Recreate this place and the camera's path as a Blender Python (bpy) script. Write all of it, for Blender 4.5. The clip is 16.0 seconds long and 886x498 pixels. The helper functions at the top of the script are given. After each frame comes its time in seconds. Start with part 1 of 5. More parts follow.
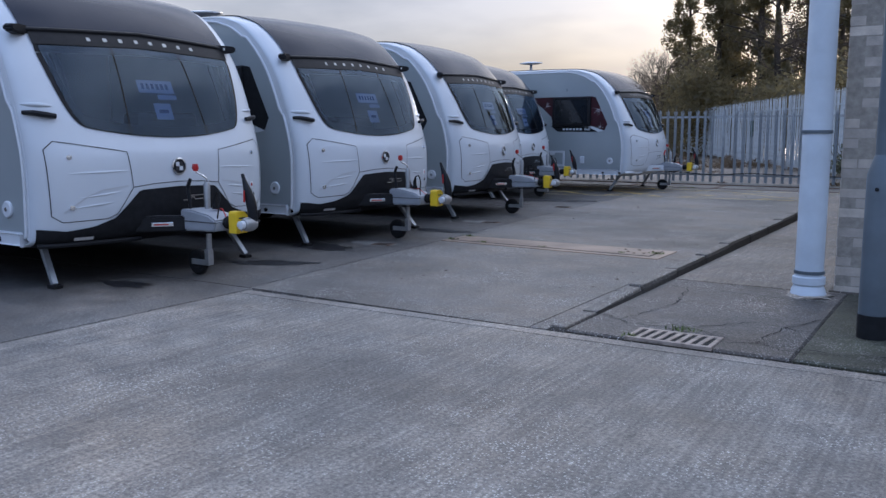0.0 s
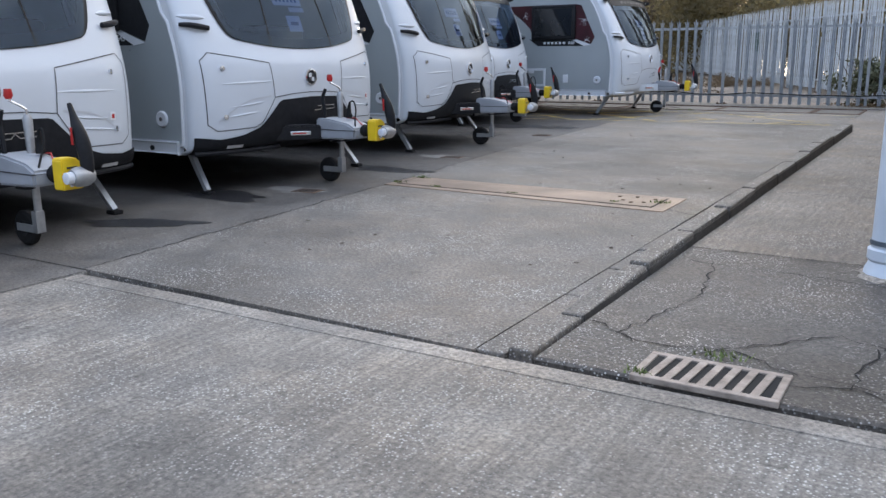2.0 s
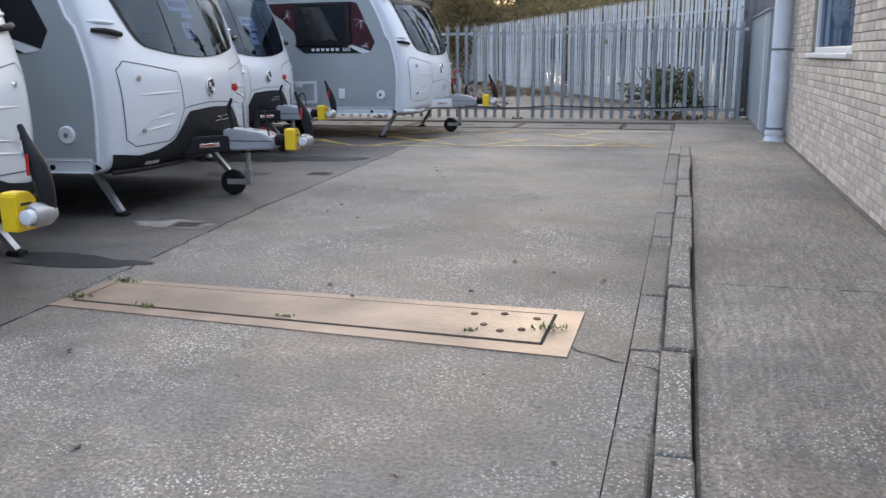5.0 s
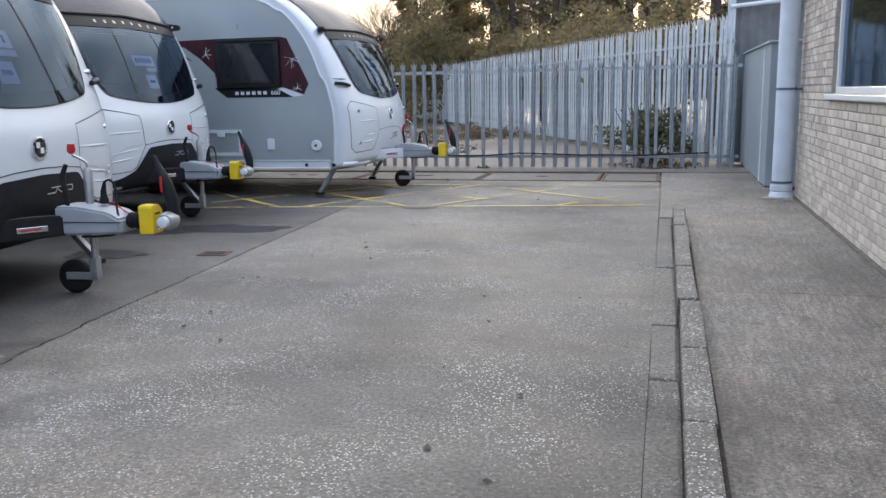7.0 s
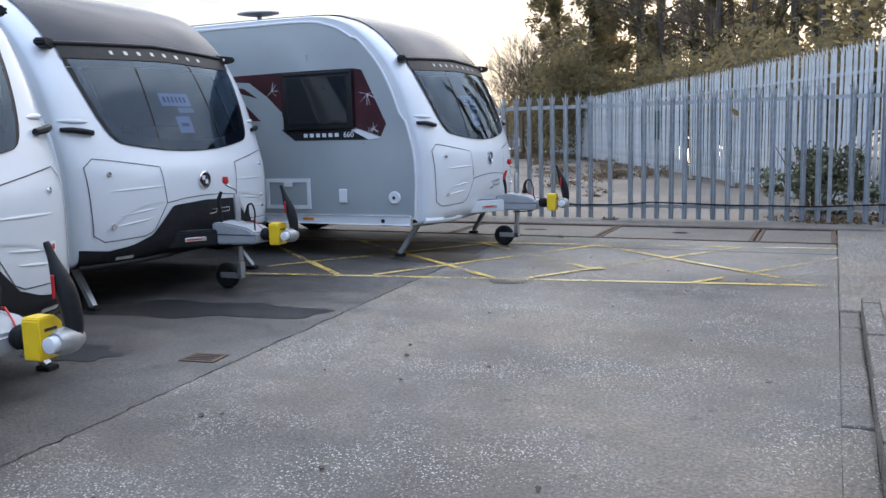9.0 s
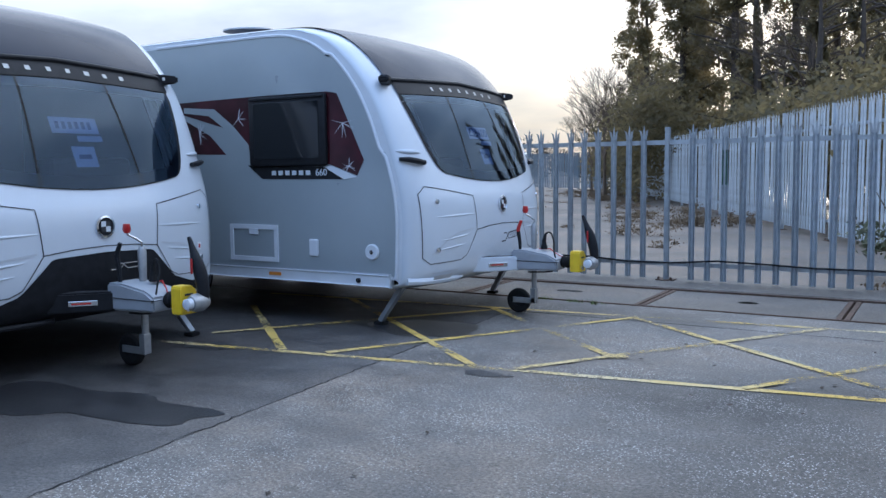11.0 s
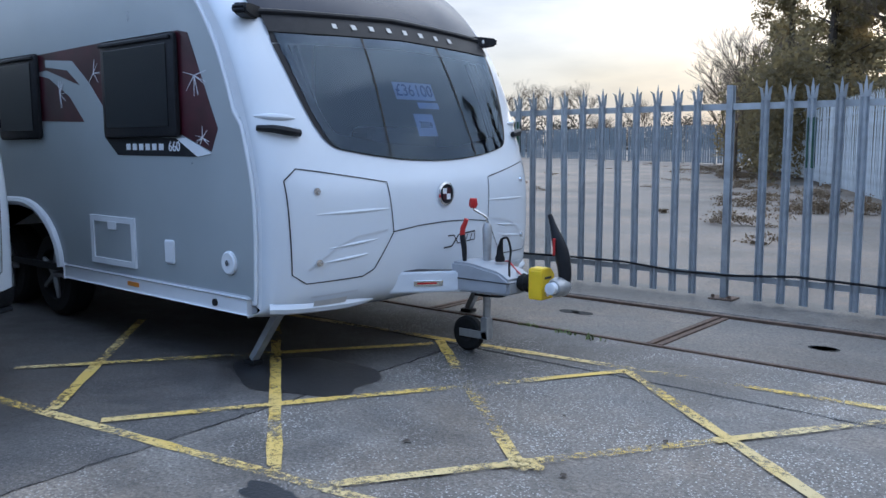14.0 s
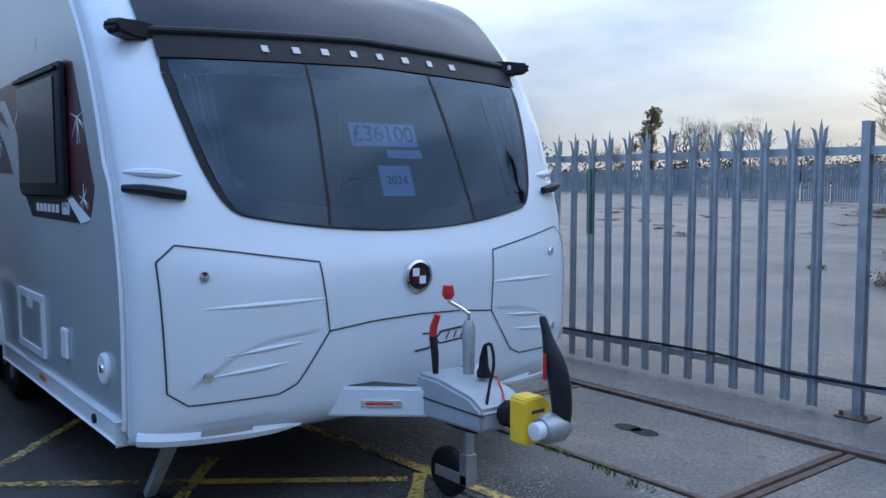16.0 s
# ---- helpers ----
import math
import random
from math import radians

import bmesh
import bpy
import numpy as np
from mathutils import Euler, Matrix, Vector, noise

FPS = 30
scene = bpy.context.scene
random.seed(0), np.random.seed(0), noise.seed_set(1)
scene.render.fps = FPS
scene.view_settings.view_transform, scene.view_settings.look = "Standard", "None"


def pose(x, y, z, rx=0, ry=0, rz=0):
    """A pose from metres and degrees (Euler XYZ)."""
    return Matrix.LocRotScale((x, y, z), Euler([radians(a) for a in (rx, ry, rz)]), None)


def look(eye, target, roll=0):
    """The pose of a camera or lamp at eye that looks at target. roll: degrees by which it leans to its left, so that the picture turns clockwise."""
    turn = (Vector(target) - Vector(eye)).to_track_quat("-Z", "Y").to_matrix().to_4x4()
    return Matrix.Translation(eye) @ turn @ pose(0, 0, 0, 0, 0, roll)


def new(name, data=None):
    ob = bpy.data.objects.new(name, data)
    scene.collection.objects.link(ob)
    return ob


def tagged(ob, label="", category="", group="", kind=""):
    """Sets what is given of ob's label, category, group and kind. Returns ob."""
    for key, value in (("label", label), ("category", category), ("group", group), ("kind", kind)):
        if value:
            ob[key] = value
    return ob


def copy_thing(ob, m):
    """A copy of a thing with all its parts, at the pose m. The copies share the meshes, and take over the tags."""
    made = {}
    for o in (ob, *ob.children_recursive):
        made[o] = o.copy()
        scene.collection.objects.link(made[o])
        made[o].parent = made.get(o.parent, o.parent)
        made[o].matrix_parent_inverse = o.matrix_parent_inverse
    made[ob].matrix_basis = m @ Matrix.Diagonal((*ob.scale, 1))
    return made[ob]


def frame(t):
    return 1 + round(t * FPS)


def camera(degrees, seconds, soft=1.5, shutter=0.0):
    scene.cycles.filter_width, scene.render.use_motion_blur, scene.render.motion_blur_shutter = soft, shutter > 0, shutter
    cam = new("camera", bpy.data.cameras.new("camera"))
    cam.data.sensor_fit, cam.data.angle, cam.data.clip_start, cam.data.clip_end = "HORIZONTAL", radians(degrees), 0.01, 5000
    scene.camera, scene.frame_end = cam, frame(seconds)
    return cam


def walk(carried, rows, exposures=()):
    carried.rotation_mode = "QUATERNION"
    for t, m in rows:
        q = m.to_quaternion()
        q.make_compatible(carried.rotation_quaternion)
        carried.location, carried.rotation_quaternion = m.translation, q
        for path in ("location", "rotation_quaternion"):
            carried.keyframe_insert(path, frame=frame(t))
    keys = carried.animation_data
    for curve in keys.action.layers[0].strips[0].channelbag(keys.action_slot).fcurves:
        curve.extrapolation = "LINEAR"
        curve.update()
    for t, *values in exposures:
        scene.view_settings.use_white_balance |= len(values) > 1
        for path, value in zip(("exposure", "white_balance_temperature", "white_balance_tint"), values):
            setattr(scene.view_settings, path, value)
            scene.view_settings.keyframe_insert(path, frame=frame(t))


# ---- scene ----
cam = camera(55.3, 16.0, soft=1.5)
PATH = [
    (0, (0.217, -0.073, 1.253), (-0.848, 1.597, 0.979), -0.1),
    (0.5, (-0.026, 0.366, 1.239), (-1.086, 2.029, 0.905), -0.3),
    (1, (-0.194, 0.88, 1.229), (-1.266, 2.521, 0.829), -0.5),
    (1.5, (-0.432, 1.375, 1.213), (-1.485, 3.017, 0.772), -0.6),
    (2, (-0.607, 1.908, 1.182), (-1.624, 3.569, 0.726), -0.5),
    (2.5, (-0.811, 2.379, 1.231), (-1.776, 4.08, 0.809), 0.0),
    (3, (-1.094, 2.834, 1.25), (-2.014, 4.56, 0.832), 0.3),
    (3.5, (-1.337, 3.318, 1.216), (-2.204, 5.068, 0.782), 0.2),
    (4, (-1.599, 3.779, 1.21), (-2.359, 5.577, 0.774), 0.1),
    (4.5, (-1.848, 4.249, 1.216), (-2.492, 6.091, 0.774), -0.2),
    (5, (-2.028, 4.782, 1.198), (-2.564, 6.657, 0.753), -0.6),
    (5.2, (-2.081, 4.992, 1.201), (-2.578, 6.878, 0.759), -0.9),
    (7.3, (-2.165, 7.164, 1.26), (-2.67, 9.066, 0.904), -1.2),
    (7.5, (-2.145, 7.383, 1.263), (-2.678, 9.277, 0.904), -1.5),
    (8, (-2.176, 7.967, 1.255), (-2.789, 9.837, 0.9), -1.4),
    (8.5, (-2.236, 8.55, 1.289), (-2.936, 10.391, 0.941), -1.4),
    (9, (-2.277, 9.038, 1.33), (-3.108, 10.836, 1.051), -1.6),
    (9.5, (-2.309, 9.576, 1.344), (-3.225, 11.342, 1.145), -1.3),
    (9.7, (-2.314, 9.85, 1.352), (-3.24, 11.613, 1.168), -1.3),
    (11.8, (-2.258, 11.909, 1.304), (-3.363, 13.565, 1.109), -0.5),
    (12, (-2.299, 12.156, 1.317), (-3.419, 13.801, 1.122), -0.6),
    (12.5, (-2.314, 12.592, 1.327), (-3.47, 14.211, 1.115), -0.6),
    (13, (-2.337, 13.072, 1.351), (-3.538, 14.656, 1.126), -0.5),
    (13.5, (-2.304, 13.57, 1.344), (-3.55, 15.115, 1.102), -0.4),
    (14, (-2.321, 13.96, 1.323), (-3.62, 15.461, 1.074), -0.3),
    (14.5, (-2.413, 14.456, 1.368), (-3.774, 15.9, 1.123), -0.3),
    (15, (-2.473, 14.926, 1.355), (-3.895, 16.315, 1.129), -0.2),
    (15.5, (-2.559, 15.334, 1.401), (-4.047, 16.656, 1.205), -0.2),
    (16, (-2.725, 15.75, 1.437), (-4.296, 16.978, 1.275), -0.2),
]
walk(cam, [(t, look(eye, target, roll)) for t, eye, target, roll in PATH],
     [(0.0, -0.4, 5580, 16), (0.6, -0.15, 5980, 15), (1.5, 0.2, 6380, 13), (3.5, 0.35, 6680, 13), (5.0, 0.43, 6630, 13), (8.0, 0.46, 6530, 12), (9.0, 0.45, 6230, 12), (9.5, 0.27, 5780, 11), (12.0, 0.09, 5330, 10), (14.0, 0.17, 5580, 10), (14.8, 0.17, 5530, 10), (16.0, -0.01, 5080, 9)])

# ---- light ----
world = bpy.data.worlds.new("dusk_sky")
scene.world = world
world.use_nodes = True
SUN_AZ, SUN_EL = radians(-8.5), radians(9.5)
wn, wl = world.node_tree.nodes, world.node_tree.links
wn.clear()
sky = wn.new("ShaderNodeTexSky")
sky.sky_type, sky.sun_disc = "NISHITA", False
sky.sun_elevation, sky.sun_rotation = SUN_EL, SUN_AZ
sky.air_density, sky.dust_density, sky.ozone_density = 1.0, 2.0, 2.0
wtc = wn.new("ShaderNodeTexCoord")
wmap = wn.new("ShaderNodeMapping")
wmap.inputs["Scale"].default_value = (1.2, 1.2, 6.0)
wnoise = wn.new("ShaderNodeTexNoise")
wnoise.inputs["Scale"].default_value, wnoise.inputs["Detail"].default_value = 2.2, 7.0
wramp = wn.new("ShaderNodeValToRGB")
wramp.color_ramp.elements[0].position, wramp.color_ramp.elements[1].position = 0.30, 0.62
wramp.color_ramp.elements[0].color = (0.80, 0.80, 0.80, 1)
wmix = wn.new("ShaderNodeMix")
wmix.data_type = "RGBA"
wcloud = wn.new("ShaderNodeMix")
wcloud.data_type, wcloud.blend_type = "RGBA", "MIX"
wcloud.inputs["Factor"].default_value = 0.88
wsep, wgain, wlift = wn.new("ShaderNodeSeparateXYZ"), wn.new("ShaderNodeMapRange"), wn.new("ShaderNodeMix")
wgain.inputs["From Min"].default_value, wgain.inputs["From Max"].default_value = 0.05, 0.7
wgain.inputs["To Min"].default_value, wgain.inputs["To Max"].default_value = 0.0, 1.0
wlift.data_type = "RGBA"
wlift.inputs["A"].default_value = (4.9, 4.7, 4.4, 1)
wl.new(wtc.outputs["Generated"], wsep.inputs["Vector"])
waway, wzenith = wn.new("ShaderNodeMapRange"), wn.new("ShaderNodeMix")
waway.inputs["From Min"].default_value, waway.inputs["From Max"].default_value = -0.55, 0.55
wzenith.data_type = "RGBA"
wzenith.inputs["A"].default_value, wzenith.inputs["B"].default_value = (9.3, 12.5, 18.0, 1), (20.5, 20.8, 21.4, 1)
wl.new(wsep.outputs["Y"], waway.inputs["Value"])
wl.new(waway.outputs["Result"], wzenith.inputs["Factor"])
wl.new(wzenith.outputs["Result"], wlift.inputs["B"])
wl.new(wsep.outputs["Z"], wgain.inputs["Value"])
wl.new(wgain.outputs["Result"], wlift.inputs["Factor"])
# uneven cloud: darker bellies and bright breaks
wmap2, wnoise2, wramp2, wbelly = wn.new("ShaderNodeMapping"), wn.new("ShaderNodeTexNoise"), wn.new("ShaderNodeValToRGB"), wn.new("ShaderNodeMix")
wmap2.inputs["Scale"].default_value, wmap2.inputs["Location"].default_value = (1.0, 1.0, 3.2), (3.1, 0.4, 0.2)
wnoise2.inputs["Scale"].default_value, wnoise2.inputs["Detail"].default_value = 2.6, 6.0
wramp2.color_ramp.elements[0].position, wramp2.color_ramp.elements[1].position = 0.36, 0.60
wramp2.color_ramp.elements[0].color, wramp2.color_ramp.elements[1].color = (0.52, 0.56, 0.62, 1), (1.22, 1.19, 1.14, 1)
wbelly.data_type, wbelly.blend_type = "RGBA", "MULTIPLY"
wbelly.inputs["Factor"].default_value = 0.85
wl.new(wtc.outputs["Generated"], wmap2.inputs["Vector"])
wl.new(wmap2.outputs["Vector"], wnoise2.inputs["Vector"])
wl.new(wnoise2.outputs["Fac"], wramp2.inputs["Fac"])
wl.new(wlift.outputs["Result"], wbelly.inputs["A"])
wl.new(wramp2.outputs["Color"], wbelly.inputs["B"])
wl.new(wbelly.outputs["Result"], wcloud.inputs["B"])
wbg = wn.new("ShaderNodeBackground")
wbg.inputs["Strength"].default_value = 0.12
wout = wn.new("ShaderNodeOutputWorld")
wl.new(wtc.outputs["Generated"], wmap.inputs["Vector"])
wl.new(wmap.outputs["Vector"], wnoise.inputs["Vector"])
wl.new(wnoise.outputs["Fac"], wramp.inputs["Fac"])
wl.new(sky.outputs["Color"], wcloud.inputs["A"])
wl.new(wramp.outputs["Color"], wmix.inputs["Factor"])
wl.new(sky.outputs["Color"], wmix.inputs["A"])
wl.new(wcloud.outputs["Result"], wmix.inputs["B"])
wl.new(wmix.outputs["Result"], wbg.inputs["Color"])
wl.new(wbg.outputs["Background"], wout.inputs["Surface"])

sun = new("sun", bpy.data.lights.new("sun", "SUN"))
sun.data.energy, sun.data.angle, sun.data.color = 2.2, radians(3.0), (1.0, 0.82, 0.6)
sun_dir = Vector((math.sin(SUN_AZ) * math.cos(SUN_EL), math.cos(SUN_AZ) * math.cos(SUN_EL), math.sin(SUN_EL)))
sun.matrix_world = look(sun_dir * 60, (0, 0, 0))


# ---- materials ----
def nodes_of(name):
    m = bpy.data.materials.new(name)
    m.use_nodes = True
    n, l = m.node_tree.nodes, m.node_tree.links
    return m, n, l, n["Principled BSDF"]


def noise_node(n, l, scale, detail=4.0, stretch=(1, 1, 1), coords="Object", turn=0.0, rough=0.55):
    tc, mp, tx = n.new("ShaderNodeTexCoord"), n.new("ShaderNodeMapping"), n.new("ShaderNodeTexNoise")
    mp.inputs["Scale"].default_value = stretch
    mp.inputs["Rotation"].default_value = (0, 0, radians(turn))
    tx.inputs["Scale"].default_value, tx.inputs["Detail"].default_value = scale, detail
    tx.inputs["Roughness"].default_value = rough
    l.new(tc.outputs[coords], mp.inputs["Vector"])
    l.new(mp.outputs["Vector"], tx.inputs["Vector"])
    return tx


def ramp_node(n, l, source, stops):
    r = n.new("ShaderNodeValToRGB")
    e = r.color_ramp.elements
    while len(e) < len(stops):
        e.new(0.5)
    for el, (p, c) in zip(e, stops):
        el.position, el.color = p, (*c, 1) if len(c) == 3 else c
    l.new(source, r.inputs["Fac"])
    return r


def mix_node(n, l, a, b, fac, mode="MIX"):
    m = n.new("ShaderNodeMix")
    m.data_type, m.blend_type = "RGBA", mode
    for key, v in (("A", a), ("B", b), ("Factor", fac)):
        if isinstance(v, (int, float)):
            m.inputs[key].default_value = v
        elif isinstance(v, tuple):
            m.inputs[key].default_value = (*v, 1)
        else:
            l.new(v, m.inputs[key])
    return m.outputs["Result"]


def simple(name, color, rough=0.5, metal=0.0, vary=0.15, scale=6.0, bump=0.0, bscale=80.0, coat=0.0, per_piece=0.0, stretch=(1, 1, 1)):
    m, n, l, b = nodes_of(name)
    t = noise_node(n, l, scale, 6.0, stretch)
    lo = tuple(c * (1 - vary) for c in color)
    hi = tuple(min(1, c * (1 + vary)) for c in color)
    col = ramp_node(n, l, t.outputs["Fac"], [(0.3, lo), (0.7, hi)]).outputs["Color"]
    if per_piece:
        info = n.new("ShaderNodeObjectInfo")
        pr = ramp_node(n, l, info.outputs["Random"], [(0, (1 - per_piece,) * 3), (1, (1, 1, 1))])
        col = mix_node(n, l, col, pr.outputs["Color"], 1.0, "MULTIPLY")
    l.new(col, b.inputs["Base Color"])
    rr = n.new("ShaderNodeMapRange")
    rr.inputs["To Min"].default_value, rr.inputs["To Max"].default_value = max(0.02, rough * 0.8), min(1, rough * 1.2)
    l.new(t.outputs["Fac"], rr.inputs["Value"])
    l.new(rr.outputs["Result"], b.inputs["Roughness"])
    b.inputs["Metallic"].default_value = metal
    b.inputs["Coat Weight"].default_value = coat
    if bump:
        bt = noise_node(n, l, bscale, 5.0, stretch)
        bn = n.new("ShaderNodeBump")
        bn.inputs["Strength"].default_value, bn.inputs["Distance"].default_value = bump, 0.01
        l.new(bt.outputs["Fac"], bn.inputs["Height"])
        l.new(bn.outputs["Normal"], b.inputs["Normal"])
    return m


def concrete(name, base, turn=None, fleck=0.5, warm=0.0, dark=0.5, grime_shade_span=None):
    """Weathered yard concrete: large stains, aggregate, pale flecks; turn: how far the brushed ridges are broken up along their length."""
    m, n, l, b = nodes_of(name)
    big = noise_node(n, l, 0.45, 6.0, coords="Object")
    mid = noise_node(n, l, 3.5, 8.0, (1, 1, 1), rough=0.7)
    fine = noise_node(n, l, 55.0, 4.0, rough=0.7)
    a = tuple(c * (1 - dark) for c in base)
    z = (base[0] * (1.35 + warm), base[1] * 1.35, base[2] * (1.35 - warm))
    col = ramp_node(n, l, big.outputs["Fac"], [(0.32, a), (0.5, base), (0.7, z)]).outputs["Color"]
    mr = ramp_node(n, l, mid.outputs["Fac"], [(0.3, (0.52, 0.52, 0.53)), (0.64, (1.25, 1.23, 1.2))])
    col = mix_node(n, l, col, mr.outputs["Color"], 1.0, "MULTIPLY")
    fr = ramp_node(n, l, fine.outputs["Fac"], [(0.34, (0.40, 0.40, 0.41)), (0.50, (0.95, 0.95, 0.95)), (0.66, (1.55, 1.54, 1.5))])
    col = mix_node(n, l, col, fr.outputs["Color"], 0.85, "MULTIPLY")
    vor = n.new("ShaderNodeTexVoronoi")
    vor.inputs["Scale"].default_value = 66.0
    tc = n.new("ShaderNodeTexCoord")
    l.new(tc.outputs["Object"], vor.inputs["Vector"])
    spots = ramp_node(n, l, vor.outputs["Distance"], [(0.16, (1, 1, 1)), (0.34, (0, 0, 0))])
    where = noise_node(n, l, 1.3, 6.0, rough=0.75)
    wr = ramp_node(n, l, where.outputs["Fac"], [(0.42, (0, 0, 0)), (0.64, (fleck, fleck, fleck))])
    sp = mix_node(n, l, spots.outputs["Color"], wr.outputs["Color"], 1.0, "MULTIPLY")
    tint = noise_node(n, l, 0.8, 5.0, rough=0.65)
    tr = ramp_node(n, l, tint.outputs["Fac"], [(0.42, (1, 1, 1)), (0.66, (1.22, 1.02, 0.80))])
    col = mix_node(n, l, col, tr.outputs["Color"], 0.45, "MULTIPLY")
    col = mix_node(n, l, col, (0.70, 0.69, 0.66), sp)
    vor2 = n.new("ShaderNodeTexVoronoi")
    vor2.inputs["Scale"].default_value = 21.0
    l.new(tc.outputs["Object"], vor2.inputs["Vector"])
    chips = ramp_node(n, l, vor2.outputs["Distance"], [(0.02, (0.5, 0.5, 0.5)), (0.22, (0, 0, 0))])
    chip_at = ramp_node(n, l, mid.outputs["Fac"], [(0.52, (0, 0, 0)), (0.64, (fleck, fleck, fleck))])
    cp = mix_node(n, l, chips.outputs["Color"], chip_at.outputs["Color"], 1.0, "MULTIPLY")
    col = mix_node(n, l, col, (0.66, 0.64, 0.60), cp)
    dark_bits = ramp_node(n, l, vor2.outputs["Color"], [(0.06, (0.45, 0.45, 0.45)), (0.10, (1, 1, 1))])
    col = mix_node(n, l, col, dark_bits.outputs["Color"], 0.5, "MULTIPLY")
    h = mix_node(n, l, fine.outputs["Fac"], mid.outputs["Fac"], 0.35)
    if turn is not None:
        br = noise_node(n, l, 14.0, 4.0, (2.6, turn, 1))
        rr = ramp_node(n, l, br.outputs["Fac"], [(0.40, (0.62, 0.62, 0.63)), (0.66, (1.3, 1.3, 1.27))])
        col = mix_node(n, l, col, rr.outputs["Color"], 0.5, "MULTIPLY")
        h = mix_node(n, l, h, br.outputs["Fac"], 0.6)
    if grime_shade_span:
        # oil and tyre grime plus painted caravan-side shade, thinning raggedly across the slab
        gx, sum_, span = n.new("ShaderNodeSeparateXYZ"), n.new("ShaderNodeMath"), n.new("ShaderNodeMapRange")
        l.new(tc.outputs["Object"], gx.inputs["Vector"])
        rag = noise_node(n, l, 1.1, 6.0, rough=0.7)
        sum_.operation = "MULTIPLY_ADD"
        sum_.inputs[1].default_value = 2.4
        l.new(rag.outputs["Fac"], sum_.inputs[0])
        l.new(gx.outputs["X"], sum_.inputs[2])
        span.inputs["From Min"].default_value, span.inputs["From Max"].default_value = grime_shade_span[0] + 1.2, grime_shade_span[1] + 1.2
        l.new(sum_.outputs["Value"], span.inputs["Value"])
        grime_shade = ramp_node(n, l, span.outputs["Result"], [(0.0, (0.42, 0.42, 0.44)), (1.0, (1, 1, 1))])
        col = mix_node(n, l, col, grime_shade.outputs["Color"], 1.0, "MULTIPLY")
    l.new(col, b.inputs["Base Color"])
    rg = ramp_node(n, l, mid.outputs["Fac"], [(0.3, (0.44,) * 3), (0.7, (0.80,) * 3)])
    l.new(rg.outputs["Color"], b.inputs["Roughness"])
    bn = n.new("ShaderNodeBump")
    bn.inputs["Strength"].default_value, bn.inputs["Distance"].default_value = 0.7, 0.012
    l.new(h, bn.inputs["Height"])
    l.new(bn.outputs["Normal"], b.inputs["Normal"])
    return m


def worn_paint(name, color, keep=0.5):
    m, n, l, b = nodes_of(name)
    t = noise_node(n, l, 30.0, 7.0, rough=0.85)
    g = noise_node(n, l, 1.4, 3.0)
    f = mix_node(n, l, t.outputs["Fac"], g.outputs["Fac"], 0.42)
    r = ramp_node(n, l, f, [(keep - 0.03, (0, 0, 0)), (keep + 0.03, (1, 1, 1))])
    # cream drifts: faded paint, plus low-sun paleness put into the colour
    pale = noise_node(n, l, 0.55, 4.0)
    shade = ramp_node(n, l, pale.outputs["Fac"], [(0.46, color), (0.68, (0.60, 0.52, 0.34))])
    l.new(shade.outputs["Color"], b.inputs["Base Color"])
    b.inputs["Roughness"].default_value = 0.75
    clear, mx = n.new("ShaderNodeBsdfTransparent"), n.new("ShaderNodeMixShader")
    l.new(r.outputs["Color"], mx.inputs["Fac"])
    l.new(clear.outputs["BSDF"], mx.inputs[1])
    l.new(b.outputs["BSDF"], mx.inputs[2])
    l.new(mx.outputs["Shader"], n["Material Output"].inputs["Surface"])
    return m


def tinted_glass(name, tint, gloss=0.0):
    m, n, l, b = nodes_of(name)
    out = n["Material Output"]
    tr, gl, mx, fr = n.new("ShaderNodeBsdfTransparent"), n.new("ShaderNodeBsdfGlossy"), n.new("ShaderNodeMixShader"), n.new("ShaderNodeFresnel")
    tr.inputs["Color"].default_value = (*tint, 1)
    gl.inputs["Roughness"].default_value = 0.03
    gl.inputs["Color"].default_value = (0.62, 0.79, 1.0, 1)
    fr.inputs["IOR"].default_value = 1.55 + gloss
    l.new(fr.outputs["Fac"], mx.inputs["Fac"])
    l.new(tr.outputs["BSDF"], mx.inputs[1])
    l.new(gl.outputs["BSDF"], mx.inputs[2])
    l.new(mx.outputs["Shader"], out.inputs["Surface"])
    return m


M_YARD = concrete("yard_concrete", (0.150, 0.142, 0.131), None, 1.0, 0.08, 0.6)
M_NEAR = concrete("brushed_concrete", (0.215, 0.205, 0.19), 0.10, 1.0, 0.05, 0.45)
M_BROKEN = concrete("broken_path_concrete", (0.098, 0.092, 0.085), None, 1.0, 0.05, 0.5)
M_MOSSY = concrete("mossy_concrete", (0.062, 0.066, 0.045), None, 0.6, 0.02, 0.6)
M_EDGING = concrete("trowelled_edge_concrete", (0.27, 0.255, 0.235), None, 0.3, 0.05, 0.4)
M_PATH = concrete("path_concrete", (0.190, 0.174, 0.158), 0.30, 0.8, 0.05, 0.35)
# its X range darkens the slab with grime and painted shade by the caravans
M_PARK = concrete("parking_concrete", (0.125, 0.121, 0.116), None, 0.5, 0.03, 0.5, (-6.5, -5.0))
M_GROUND = concrete("old_yard_ground", (0.155, 0.135, 0.115), None, 0.2, 0.1, 0.4)
M_KERB = concrete("kerb_stone", (0.175, 0.162, 0.145), None, 2.4, 0.08, 0.4)
M_PIT = concrete("pit_cover_concrete", (0.135, 0.125, 0.112), None, 0.05, 0.06, 0.4)
M_TAN = simple("tan_steel_and_cement", (0.29, 0.215, 0.16), 0.42, 0.25, 0.45, 1.6, bump=0.35, bscale=45)
